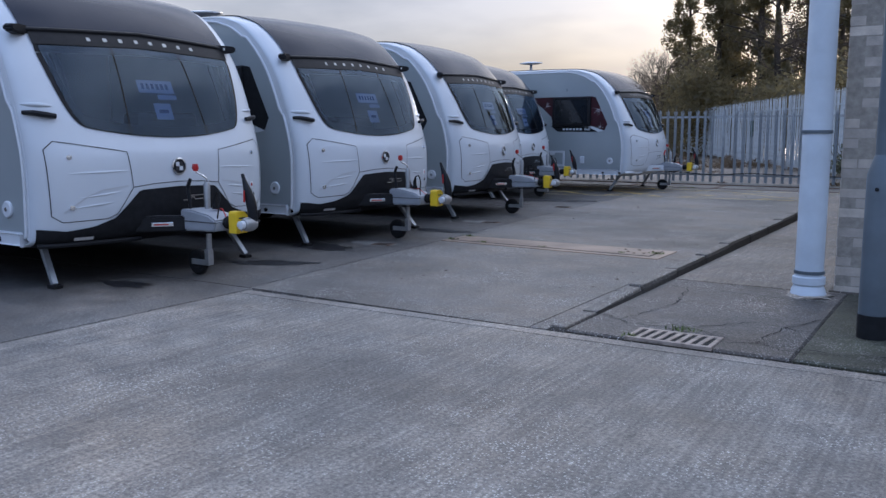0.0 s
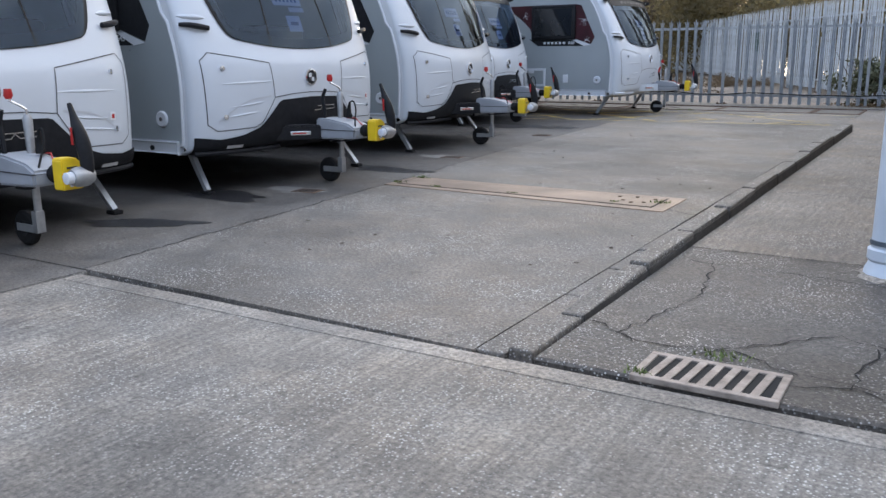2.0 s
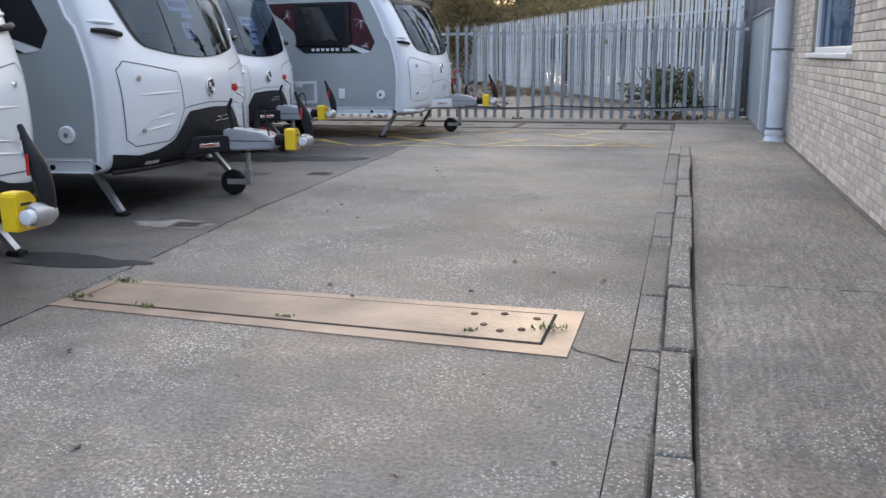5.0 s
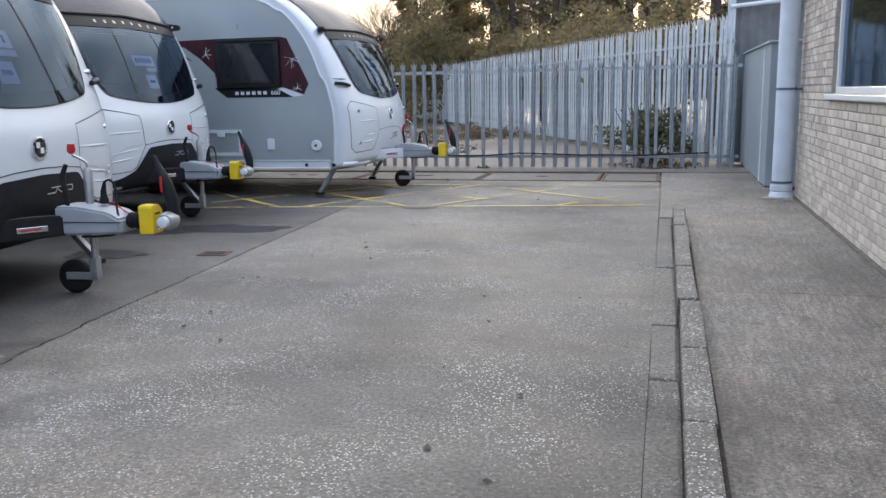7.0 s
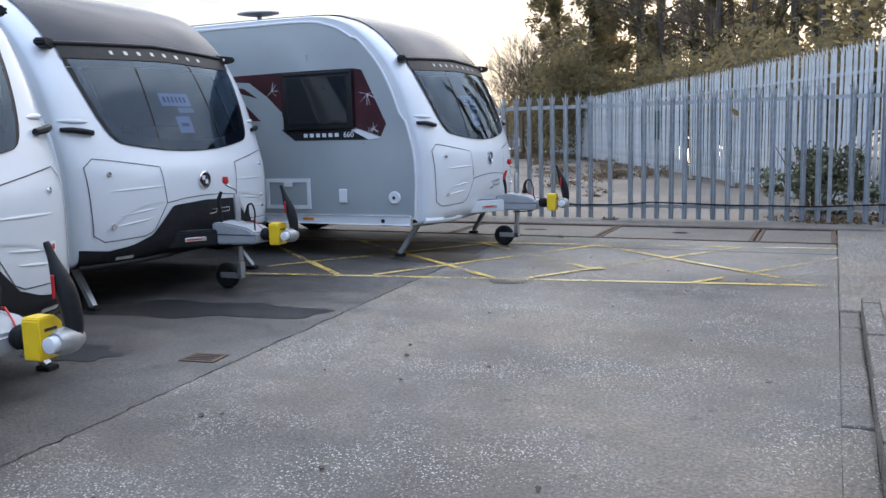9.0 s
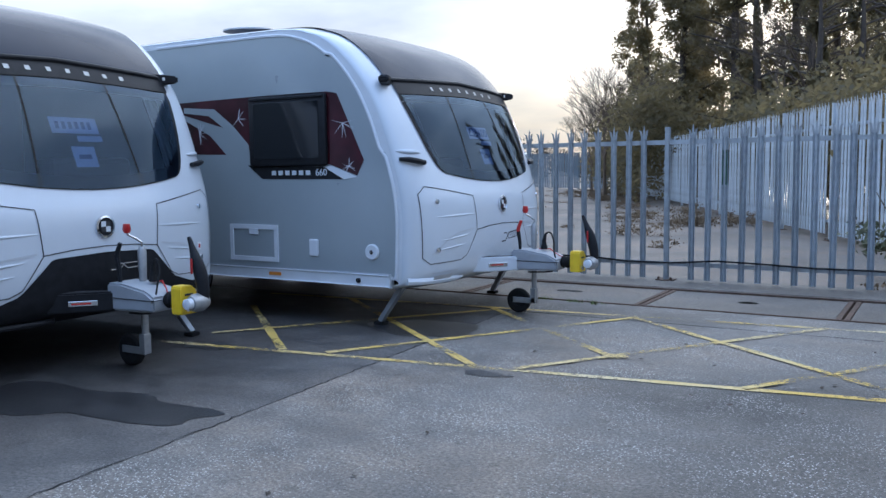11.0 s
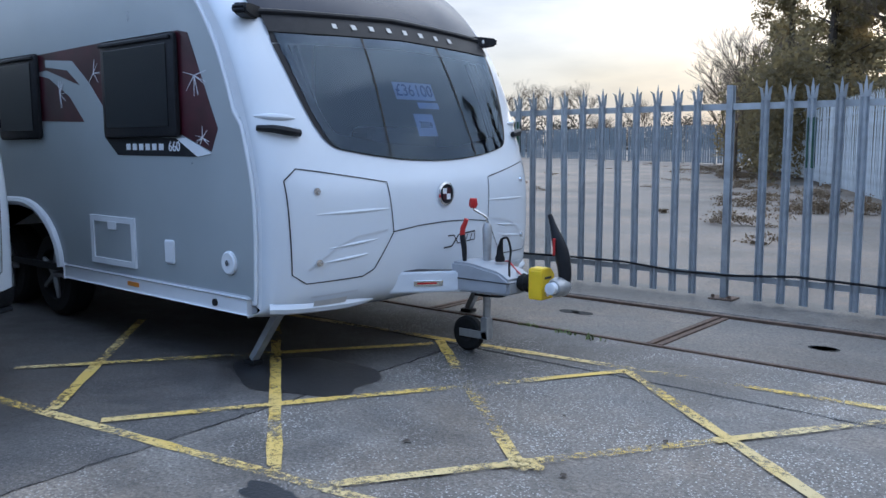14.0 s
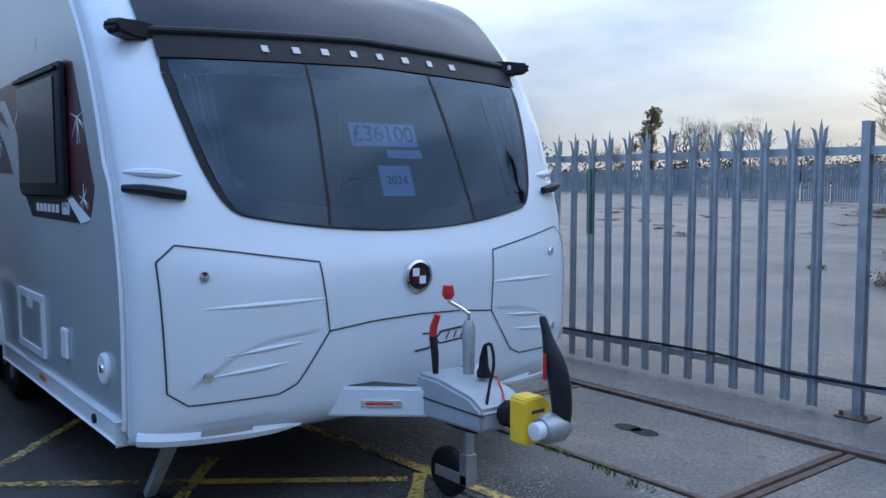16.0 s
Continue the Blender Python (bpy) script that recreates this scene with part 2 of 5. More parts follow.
M_WHITE = simple("white_gelcoat", (0.61, 0.655, 0.71), 0.22, 0, 0.03, 2.0, coat=0.3)
M_TRIM = simple("white_trim", (0.66, 0.69, 0.73), 0.35, 0, 0.04, 5.0)
M_SILVER = simple("silver_grey_panel", (0.36, 0.40, 0.42), 0.3, 0.2, 0.04, 2.0, coat=0.2)
M_BLACK = simple("black_plastic", (0.018, 0.019, 0.022), 0.4, 0, 0.2, 20.0, bump=0.1, bscale=300)
M_RUBBER = simple("rubber", (0.016, 0.016, 0.017), 0.75, 0, 0.25, 30.0, bump=0.2, bscale=200)
M_ROOFCAP = simple("dark_grey_gloss_panel", (0.022, 0.027, 0.042), 0.2, 0, 0.08, 3.0, coat=0.12)
M_SIDEGLASS = simple("black_tinted_acrylic", (0.012, 0.014, 0.017), 0.06, 0, 0.05, 3.0)
M_SEAM = simple("dark_seam", (0.03, 0.03, 0.035), 0.6, 0, 0.1)
# grey of flat strips that paint the shade of creases in the white shell
M_GROOVE = simple("groove_shade_grey", (0.50, 0.53, 0.57), 0.4, 0, 0.05)
M_CHROME = simple("chrome", (0.75, 0.76, 0.78), 0.12, 1.0, 0.05)
M_ALLOY = simple("cast_alloy", (0.38, 0.39, 0.40), 0.45, 0.7, 0.12, 25.0, bump=0.15, bscale=150)
M_GALV = simple("galvanised_steel", (0.42, 0.45, 0.48), 0.45, 0.5, 0.22, 9.0, bump=0.15, bscale=60, per_piece=0.18)
M_FARFENCE = simple("far_weathered_steel", (0.20, 0.24, 0.27), 0.6, 0.2, 0.2, 5.0, per_piece=0.15)
M_GALVFAR = simple("galvanised_steel_pale", (0.60, 0.65, 0.69), 0.5, 0.4, 0.2, 5.0, per_piece=0.15)
M_HITCH = simple("grey_hitch_cover", (0.32, 0.34, 0.37), 0.5, 0, 0.08, 12.0)
M_YELLOW = simple("yellow_powder_coat", (0.80, 0.55, 0.02), 0.4, 0, 0.08, 15.0)
M_RED = simple("red_plastic", (0.45, 0.02, 0.02), 0.4, 0, 0.1)
M_REDGRAPHIC = simple("dark_red_decal", (0.040, 0.007, 0.012), 0.3, 0, 0.8, 3.0)
M_GLASS = tinted_glass("tinted_window", (0.36, 0.45, 0.64), 0.06)
M_CLEAR = tinted_glass("clear_window", (0.55, 0.6, 0.62))
M_PAPER = simple("white_paper", (0.75, 0.77, 0.8), 0.8, 0, 0.03)
M_INK = simple("blue_ink", (0.05, 0.11, 0.25), 0.7, 0, 0.1)
M_CREAM = simple("grey_brown_upholstery", (0.085, 0.078, 0.075), 0.85, 0, 0.1, 20.0, bump=0.2)
M_AMBER = simple("amber_reflector", (0.6, 0.22, 0.03), 0.3)
M_CLEARLAMP = simple("lamp_lens", (0.6, 0.6, 0.6), 0.2)
M_PIPE = simple("pale_blue_grey_pipe", (0.60, 0.67, 0.75), 0.5, 0, 0.1, 4.0, bump=0.08, bscale=30)
M_POST = simple("grey_painted_steel", (0.12, 0.15, 0.18), 0.4, 0.2, 0.15, 5.0)
M_MORTAR = simple("mortar", (0.34, 0.31, 0.27), 0.9, 0, 0.25, 20.0, bump=0.5, bscale=120)
M_BRICK = simple("buff_brick", (0.64, 0.575, 0.50), 0.85, 0, 0.16, 9.0, bump=0.5, bscale=70, per_piece=0.3)
M_PLINTH = simple("blue_brick_plinth", (0.13, 0.115, 0.10), 0.85, 0, 0.3, 8.0, bump=0.5)
M_FRAME = simple("white_upvc", (0.75, 0.76, 0.77), 0.35, 0, 0.04)
M_CABINET = simple("grey_sheet_steel", (0.30, 0.36, 0.41), 0.45, 0.2, 0.1, 3.0, bump=0.05, bscale=10)
M_CORR = simple("corrugated_sheet", (0.20, 0.20, 0.195), 0.6, 0.2, 0.2, 4.0)
M_IRON = simple("worn_cast_iron", (0.36, 0.305, 0.26), 0.7, 0.35, 0.35, 14.0, bump=0.4, bscale=90)
M_RUST = simple("rusty_steel", (0.12, 0.08, 0.058), 0.8, 0.3, 0.4, 14.0, bump=0.4, bscale=90)
M_HOLE = simple("dark_void", (0.01, 0.01, 0.01), 0.9)
M_OIL = simple("damp_stain", (0.028, 0.028, 0.03), 0.35, 0, 0.35, 6.0, bump=0.3, bscale=60)
M_PALESTAIN = simple("pale_patch", (0.19, 0.183, 0.172), 0.85, 0, 0.25, 9.0, bump=0.3)
M_PAINT = worn_paint("worn_yellow_paint", (0.60, 0.42, 0.10), 0.49)
M_BARK = simple("bark", (0.07, 0.055, 0.042), 0.9, 0, 0.35, 6.0, bump=0.6, bscale=25)
M_TWIG = simple("bare_twig", (0.13, 0.095, 0.065), 0.9, 0, 0.25)
M_SCRUB = simple("dry_scrub", (0.16, 0.11, 0.06), 0.9, 0, 0.4, 2.0)
M_LEAF = simple("dark_evergreen", (0.115, 0.11, 0.07), 0.7, 0, 0.35, 0.8)
ln_, ll_ = M_LEAF.node_tree.nodes, M_LEAF.node_tree.links
lt_, lm_ = ln_.new("ShaderNodeBsdfTranslucent"), ln_.new("ShaderNodeMixShader")
lt_.inputs["Color"].default_value = (0.30, 0.235, 0.11, 1)
lm_.inputs["Fac"].default_value = 0.55
ll_.new(ln_["Principled BSDF"].outputs["BSDF"], lm_.inputs[1])
ll_.new(lt_.outputs["BSDF"], lm_.inputs[2])
ll_.new(lm_.outputs["Shader"], ln_["Material Output"].inputs["Surface"])
M_GREENPAINT = simple("dark_green_paint", (0.035, 0.10, 0.06), 0.5, 0, 0.3, 20.0)
M_WEED = simple("weed_green", (0.12, 0.16, 0.045), 0.7, 0, 0.4, 30.0)
M_FARWOOD = simple("far_wood", (0.10, 0.085, 0.06), 0.95, 0, 0.4, 0.2)

for dull in (M_BLACK, M_ROOFCAP, M_RUBBER):
    dull.node_tree.nodes["Principled BSDF"].inputs["Specular IOR Level"].default_value = 0.14
M_BUSH = simple("bush_leaf", (0.115, 0.12, 0.065), 0.7, 0, 0.4, 6.0)
M_KERBFACE = simple("dark_kerb_face", (0.075, 0.068, 0.06), 0.9, 0, 0.45, 12.0, bump=0.5)


# ---- mesh helpers ----
def part(name, bm, material, parent=None, label="", smooth=False):
    me = bpy.data.meshes.new(name)
    bm.to_mesh(me)
    bm.free()
    me.materials.append(material)
    if smooth:
        me.shade_smooth()
        me.set_sharp_from_angle(angle=radians(38))
    ob = new(name, me)
    if parent is not None:
        ob.parent = parent
    if label:
        ob["label"] = label
    return ob


def mesh_part(name, verts, faces, material, parent=None, smooth=False):
    me = bpy.data.meshes.new(name)
    me.from_pydata(verts, [], faces)
    me.materials.append(material)
    if smooth:
        me.shade_smooth()
    ob = new(name, me)
    if parent is not None:
        ob.parent = parent
    return ob


def empty(name, m=None):
    ob = new(name)
    if m is not None:
        ob.matrix_basis = m
    return ob


def box(x0, y0, z0, x1, y1, z1, bevel=0.0, bm=None, segs=2):
    own = bmesh.new()
    bmesh.ops.create_cube(own, size=1.0)
    for v in own.verts:
        v.co = Vector(((x0 + x1) / 2 + v.co.x * (x1 - x0), (y0 + y1) / 2 + v.co.y * (y1 - y0), (z0 + z1) / 2 + v.co.z * (z1 - z0)))
    if bevel:
        bmesh.ops.bevel(own, geom=own.edges[:], offset=bevel, segments=segs, affect="EDGES", profile=0.5)
    if bm is None:
        return own
    merge(bm, own)
    return bm


def merge(bm, other):
    me = bpy.data.meshes.new("joined")
    other.to_mesh(me)
    other.free()
    bm.from_mesh(me)
    bpy.data.meshes.remove(me)


def tube(points, radii, n=10, bm=None, caps=True):
    """A round bar along points, with one radius or a radius a point."""
    bm = bm or bmesh.new()
    pts = [Vector(p) for p in points]
    if isinstance(radii, (int, float)):
        radii = [radii] * len(pts)
    rings, up = [], None
    for i, p in enumerate(pts):
        d = (pts[min(i + 1, len(pts) - 1)] - pts[max(i - 1, 0)]).normalized()
        if up is None:
            up = d.orthogonal().normalized()
        side = d.cross(up).normalized()
        up = side.cross(d).normalized()
        rings.append([bm.verts.new(p + (up * math.cos(a) + side * math.sin(a)) * radii[i]) for a in (2 * math.pi * k / n for k in range(n))])
    for a, b in zip(rings, rings[1:]):
        for k in range(n):
            bm.faces.new((a[k], b[k], b[(k + 1) % n], a[(k + 1) % n]))
    if caps:
        bm.faces.new(rings[0])
        bm.faces.new(rings[-1][::-1])
    bmesh.ops.recalc_face_normals(bm, faces=bm.faces[:])
    return bm


def eased(points, per=5):
    """Points of a smooth curve through the given ones."""
    p = [Vector(q) for q in points]
    out = []
    for i in range(len(p) - 1):
        a, b, c, d = p[max(0, i - 1)], p[i], p[i + 1], p[min(len(p) - 1, i + 2)]
        for j in range(per):
            t = j / per
            out.append(0.5 * (2 * b + (c - a) * t + (2 * a - 5 * b + 4 * c - d) * t * t + (3 * b - a - 3 * c + d) * t ** 3))
    return out + [p[-1]]


def lathe(profile, m, n=24, bm=None):
    """Turns (radius, height) pairs round the z axis of the pose m."""
    bm = bm or bmesh.new()
    rings = [[bm.verts.new(m @ Vector((r * math.cos(2 * math.pi * k / n), r * math.sin(2 * math.pi * k / n), h))) for k in range(n)] for r, h in profile]
    for a, b in zip(rings, rings[1:]):
        for k in range(n):
            bm.faces.new((a[k], a[(k + 1) % n], b[(k + 1) % n], b[k]))
    bmesh.ops.recalc_face_normals(bm, faces=bm.faces[:])
    return bm


def prism(outline, depth, m, bm=None):
    """An outline in the xy plane of the pose m, made depth thick along its z."""
    bm = bm or bmesh.new()
    a = [bm.verts.new(m @ Vector((x, y, 0))) for x, y in outline]
    b = [bm.verts.new(m @ Vector((x, y, depth))) for x, y in outline]
    bm.faces.new(a[::-1])
    bm.faces.new(b)
    k = len(a)
    for i in range(k):
        bm.faces.new((a[i], a[(i + 1) % k], b[(i + 1) % k], b[i]))
    bmesh.ops.recalc_face_normals(bm, faces=bm.faces[:])
    return bm


def lettering(words, size, m, material, parent, name="lettering", depth=0.002, align="CENTER"):
    cu = bpy.data.curves.new(name, "FONT")
    cu.body, cu.size, cu.extrude, cu.align_x, cu.align_y = words, size, depth, align, "CENTER"
    tmp = bpy.data.objects.new(name, cu)
    me = bpy.data.meshes.new_from_object(tmp)
    bpy.data.objects.remove(tmp)
    bpy.data.curves.remove(cu)
    me.transform(m)
    me.materials.clear()
    me.materials.append(material)
    ob = new(name, me)
    ob.parent = parent
    return ob


# ---- caravan ----
HW = 1.21
SIDE = [(-.42, .36), (-.31, .41), (-.29, .60), (-.28, .85), (-.29, 1.05), (-.32, 1.22), (-.38, 1.43), (-.48, 1.72), (-.61, 1.98), (-.79, 2.21), (-1.0, 2.39), (-1.22, 2.49), (-1.6, 2.545), (-3.0, 2.55), (-6.0, 2.54), (-6.45, 2.42), (-6.55, 2.1), (-6.6, .4)]
MIDDLE = [(-.34, .31), (-.07, .40), (0, .58), (.012, .85), (0, 1.05), (-.05, 1.2), (-.13, 1.42), (-.25, 1.72), (-.39, 1.99), (-.57, 2.22), (-.79, 2.41), (-1.05, 2.53), (-1.5, 2.60), (-3.0, 2.62), (-6.0, 2.61), (-6.5, 2.47), (-6.65, 2.1), (-6.7, .4)]


def smooth_line(ctrl, per):
    out, k = [], len(ctrl)
    for i in range(k - 1):
        p = [Vector((*ctrl[min(max(j, 0), k - 1)], 0)) for j in (i - 1, i, i + 1, i + 2)]
        steps = per if i < 12 else max(2, per // 3)
        for s in range(steps):
            t = s / steps
            q = 0.5 * (2 * p[1] + (p[2] - p[0]) * t + (2 * p[0] - 5 * p[1] + 4 * p[2] - p[3]) * t * t + (3 * p[1] - p[0] - 3 * p[2] + p[3]) * t ** 3)
            out.append((q.x, q.y))
    out.append(ctrl[-1])
    return np.array(out)


S_LINE, C_LINE = smooth_line(SIDE, 7), smooth_line(MIDDLE, 7)
FRONT_ROWS = 7 * 12 + 1


def bow(u):
    return max(0.0, 1 - abs(u) ** 2.15) ** (1 / 2.15)


def surf(y, z, out=0.0):
    """The point of the front shell at width y and height z, moved out along its normal."""
    def at(yy, zz):
        f = bow(min(1, abs(yy) / HW))
        row = S_LINE[:FRONT_ROWS] + (C_LINE[:FRONT_ROWS] - S_LINE[:FRONT_ROWS]) * f
        return Vector((float(np.interp(zz, row[:, 1], row[:, 0])), yy, zz))
    p = at(y, z)
    if not out:
        return p
    e = 0.012
    yy = max(-HW + 0.03, min(HW - 0.03, y))
    dy, dz = at(yy + e, z) - at(yy - e, z), at(yy, z + e) - at(yy, z - e)
    return p + dy.cross(dz).normalized() * out


def ribbon(line, width, out, closed=False, step=0.03, bm=None):
    """A thin strip laid on the shell along (y, z) points."""
    bm = bm or bmesh.new()
    pts = []
    loop = line + [line[0]] if closed else line
    for a, b in zip(loop, loop[1:]):
        k = max(1, int(math.dist(a, b) / step))
        pts += [(a[0] + (b[0] - a[0]) * i / k, a[1] + (b[1] - a[1]) * i / k) for i in range(k)]
    pts.append(loop[-1])
    rows = []
    for i, p in enumerate(pts):
        a, b = pts[max(0, i - 1)], pts[min(len(pts) - 1, i + 1)]
        d = Vector((b[0] - a[0], b[1] - a[1], 0)).normalized()
        nx, nz = -d.y * width / 2, d.x * width / 2
        rows.append((bm.verts.new(surf(p[0] + nx, p[1] + nz, out)), bm.verts.new(surf(p[0] - nx, p[1] - nz, out))))
    for a, b in zip(rows, rows[1:]):
        bm.faces.new((a[0], b[0], b[1], a[1]))
    return bm


def panel(columns, low, high, out, rows=10, bm=None):
    """A skin over the shell, column by column between low(y) and high(y)."""
    bm = bm or bmesh.new()
    grid = [[bm.verts.new(surf(y, low(y) + (high(y) - low(y)) * r / rows, out)) for r in range(rows + 1)] for y in columns]
    for a, b in zip(grid, grid[1:]):
        for r in range(rows):
            bm.faces.new((a[r], b[r], b[r + 1], a[r + 1]))
    return bm


def spread(a, b, k):
    return [a + (b - a) * i / k for i in range(k + 1)]


def win_low(y):
    a = abs(y)
    z = 1.215 + 0.085 * (a / 0.8) ** 2
    if a > 0.76:
        z += 0.6 * ((a - 0.76) / 0.21) ** 2.2
    return min(z, 1.955)


def win_high(y):
    return 1.985 - 0.03 * abs(y)


def side_prism(outline, out, depth, flip=False):
    """An outline in (x, z) on the side wall, depth thick and standing out by out."""
    bm = bmesh.new()
    y = -HW - out
    a = [bm.verts.new((x, y, z)) for x, z in outline]
    b = [bm.verts.new((x, y + depth, z)) for x, z in outline]
    bm.faces.new(a)
    bm.faces.new(b[::-1])
    k = len(a)
    for i in range(k):
        bm.faces.new((a[i], a[(i + 1) % k], b[(i + 1) % k], b[i]))
    bmesh.ops.recalc_face_normals(bm, faces=bm.faces[:])
    return bm


def frame_ring(x0, z0, x1, z1, w, y0, y1):
    bm = bmesh.new()
    for a in ((x0, z0, x1, z0 + w), (x0, z1 - w, x1, z1), (x0, z0 + w, x0 + w, z1 - w), (x1 - w, z0 + w, x1, z1 - w)):
        box(a[0], y0, a[1], a[2], y1, a[3], bm=bm)
    return bm


def build_caravan(xb, yb, turn, dark, dish, group, label, decal, price):
    root = tagged(empty("touring_caravan", pose(xb, yb, 0, 0, 0, turn)), label, "caravan", group)
    # shell of front, roof and rear
    us = [math.sin(a) for a in spread(-math.pi / 2, math.pi / 2, 56)]
    verts, faces = [], []
    nv = len(S_LINE)
    for u in us:
        f = bow(u)
        for i in range(nv):
            x, z = S_LINE[i] + (C_LINE[i] - S_LINE[i]) * f
            verts.append((x, u * HW, z))
    for a in range(len(us) - 1):
        for i in range(nv - 1):
            q = (a * nv + i, (a + 1) * nv + i, (a + 1) * nv + i + 1, a * nv + i + 1)
            cy = sum(verts[k][1] for k in q) / 4
            cz = sum(verts[k][2] for k in q) / 4
            if i < FRONT_ROWS - 8 and abs(cy) < 0.90 and win_low(cy) + 0.045 < cz < win_high(cy) - 0.05:
                continue
            faces.append(q)
    mesh_part("body_shell", verts, faces, M_WHITE, root, True)
    for sgn in (-1, 1):
        arch = [(-2.68 - 0.62 + 0.62 * math.cos(a) * 1.0 - (0.5 if math.cos(a) < 0 else 0), 0.40 + 0.46 * math.sin(a)) for a in spread(0, math.pi, 16)]
        base = [(-6.5, 0.42)] + arch[::-1] + [(-0.36, 0.42)]
        edge = [(float(x), float(z)) for x, z in S_LINE[6:]]
        bm = bmesh.new()
        vs = [bm.verts.new((x, sgn * (HW - 0.004), z)) for x, z in base + edge]
        bm.faces.new(vs)
        bmesh.ops.triangulate(bm, faces=bm.faces[:])
        part("side_wall", bm, M_TRIM, root)
        inner = [(float(x) - 0.045 - (0.05 if z > 1.5 else 0), float(z) - (0.05 if z > 2.3 else 0)) for x, z in S_LINE[8:FRONT_ROWS + 3]]
        bm = bmesh.new()
        poly = [(-6.3, 0.50)] + [(x, z + 0.06) for x, z in arch[::-1]] + [(-0.42, 0.47)] + inner + [(-6.2, 2.47)]
        vs = [bm.verts.new((x, sgn * (HW + 0.003), z)) for x, z in poly]
        bm.faces.new(vs)
        bmesh.ops.triangulate(bm, faces=bm.faces[:])
        part("side_panel", bm, M_SILVER, root, "silver grey side panel")
        part("skirt_rail", box(-2.62, sgn * (HW - 0.03), 0.36, -0.40, sgn * (HW + 0.016), 0.455, 0.012), M_TRIM, root)
        part("skirt_rail", box(-6.5, sgn * (HW - 0.03), 0.36, -4.55, sgn * (HW + 0.016), 0.455, 0.012), M_TRIM, root)
        bm = bmesh.new()
        line = [(x, sgn * (HW + 0.01), z + 0.03) for x, z in arch]
        tube(line, 0.035, 8, bm)
        part("wheel_arch", bm, M_TRIM, root, smooth=True)
        # edge bead along the front corner
        bm = tube([(float(x) - 0.05 - (0.04 if z > 1.5 else 0), sgn * (HW + 0.002), float(z) - (0.04 if z > 2.3 else 0)) for x, z in S_LINE[8:FRONT_ROWS + 3:2]], 0.014, 6)
        part("corner_bead", bm, M_TRIM, root, smooth=True)
    part("underfloor", box(-6.5, -1.15, 0.37, -0.42, 1.15, 0.42), M_BLACK, root)
    for x in (-3.05, -3.86):
        for sgn in (-1, 1):
            wm = pose(x, sgn * 1.02, 0.33, 90, 0, 0)
            tyre = part("wheel", lathe([(0.20, 0.10), (0.29, 0.10), (0.325, 0.07), (0.33, 0), (0.325, -0.07), (0.29, -0.10), (0.20, -0.10)], wm, 32), M_RUBBER, root, smooth=True)
            bm = lathe([(0.205, 0.095), (0.19, 0.05), (0.05, 0.06), (0.001, 0.06)], wm, 32)
            lathe([(0.205, -0.095), (0.19, -0.05), (0.05, -0.06), (0.001, -0.06)], wm, 32, bm)
            part("rim", bm, M_BLACK, tyre, smooth=True)
            for k in range(5):
                a = 2 * math.pi * k / 5
                bm = tube([Vector((x, sgn * 1.10, 0.33)), Vector((x + 0.19 * math.cos(a), sgn * 1.115, 0.33 + 0.19 * math.sin(a)))], [0.03, 0.016], 6)
                part("spoke", bm, M_ALLOY, tyre)
    # front window: three panes, dark surround, seams
    cuts = [-0.965, -0.375, 0.375, 0.965]
    for i, (a, b) in enumerate(zip(cuts, cuts[1:])):
        cols = sorted(spread(a, b, 18) + ([-0.95, -0.93, -0.91, -0.89] if i == 0 else []) + ([0.95, 0.93, 0.91, 0.89] if i == 2 else []))
        part("window_pane", panel(cols, win_low, win_high, 0.010, 12), M_GLASS, root, "tinted acrylic window", True)
    ys = spread(-0.955, 0.955, 70)
    rim = [(y, win_low(y) + 0.04) for y in ys] + [(y, win_high(y) - 0.03) for y in ys[::-1]]
    part("window_frame", ribbon(rim, 0.09, 0.007, True, 0.05), M_BLACK, root)
    for y, lean in ((-0.375, 0.05), (0.375, -0.05)):
        part("window_divider", ribbon([(y - lean * 0.6, win_low(y)), (y + lean * 0.6, win_high(y))], 0.014, 0.013), M_BLACK, root)
    # header bar, roof cap, wings
    part("header_bar", panel(spread(-1.0, 1.0, 40), lambda y: 1.975 - 0.03 * abs(y), lambda y: 2.085 - 0.035 * abs(y), 0.016, 4), M_BLACK, root, "black header strip above the window", True)
    bm = bmesh.new()
    grid = []
    for u in spread(-0.86, 0.86, 32):
        f = bow(u)
        col = []
        for i in range(58, FRONT_ROWS + 3):
            x, z = S_LINE[i] + (C_LINE[i] - S_LINE[i]) * f
            col.append(bm.verts.new((x + 0.008, u * HW, z + 0.012)))
        grid.append(col)
    for a, b in zip(grid, grid[1:]):
        for r in range(len(a) - 1):
            bm.faces.new((a[r], b[r], b[r + 1], a[r + 1]))
    part("roof_cap", bm, M_ROOFCAP, root, "glossy dark grey roof panel", True)
    brow = bmesh.new()
    tube([surf(y, 2.10 - 0.04 * abs(y), 0.02) for y in spread(-1.02, 1.02, 24)], 0.018, 8, brow)
    part("brow", brow, M_BLACK, root, smooth=True)
    for sgn in (-1, 1):
        p = surf(sgn * 1.03 if sgn < 0 else 0.96, 2.065, 0.0)
        out = prism([(-0.17, -0.035), (0.06, -0.042), (0.15, -0.025), (0.165, 0.0), (0.15, 0.03), (0.02, 0.038), (-0.17, 0.03)], 0.085, Matrix.Translation((p.x + 0.00, p.y + sgn * 0.02, p.z)) @ pose(0, 0, 0, 90, 0, sgn * 62 if sgn > 0 else -62) @ pose(0, 0, -0.05))
        bmesh.ops.bevel(out, geom=out.edges[:], offset=0.012, segments=2, affect="EDGES")
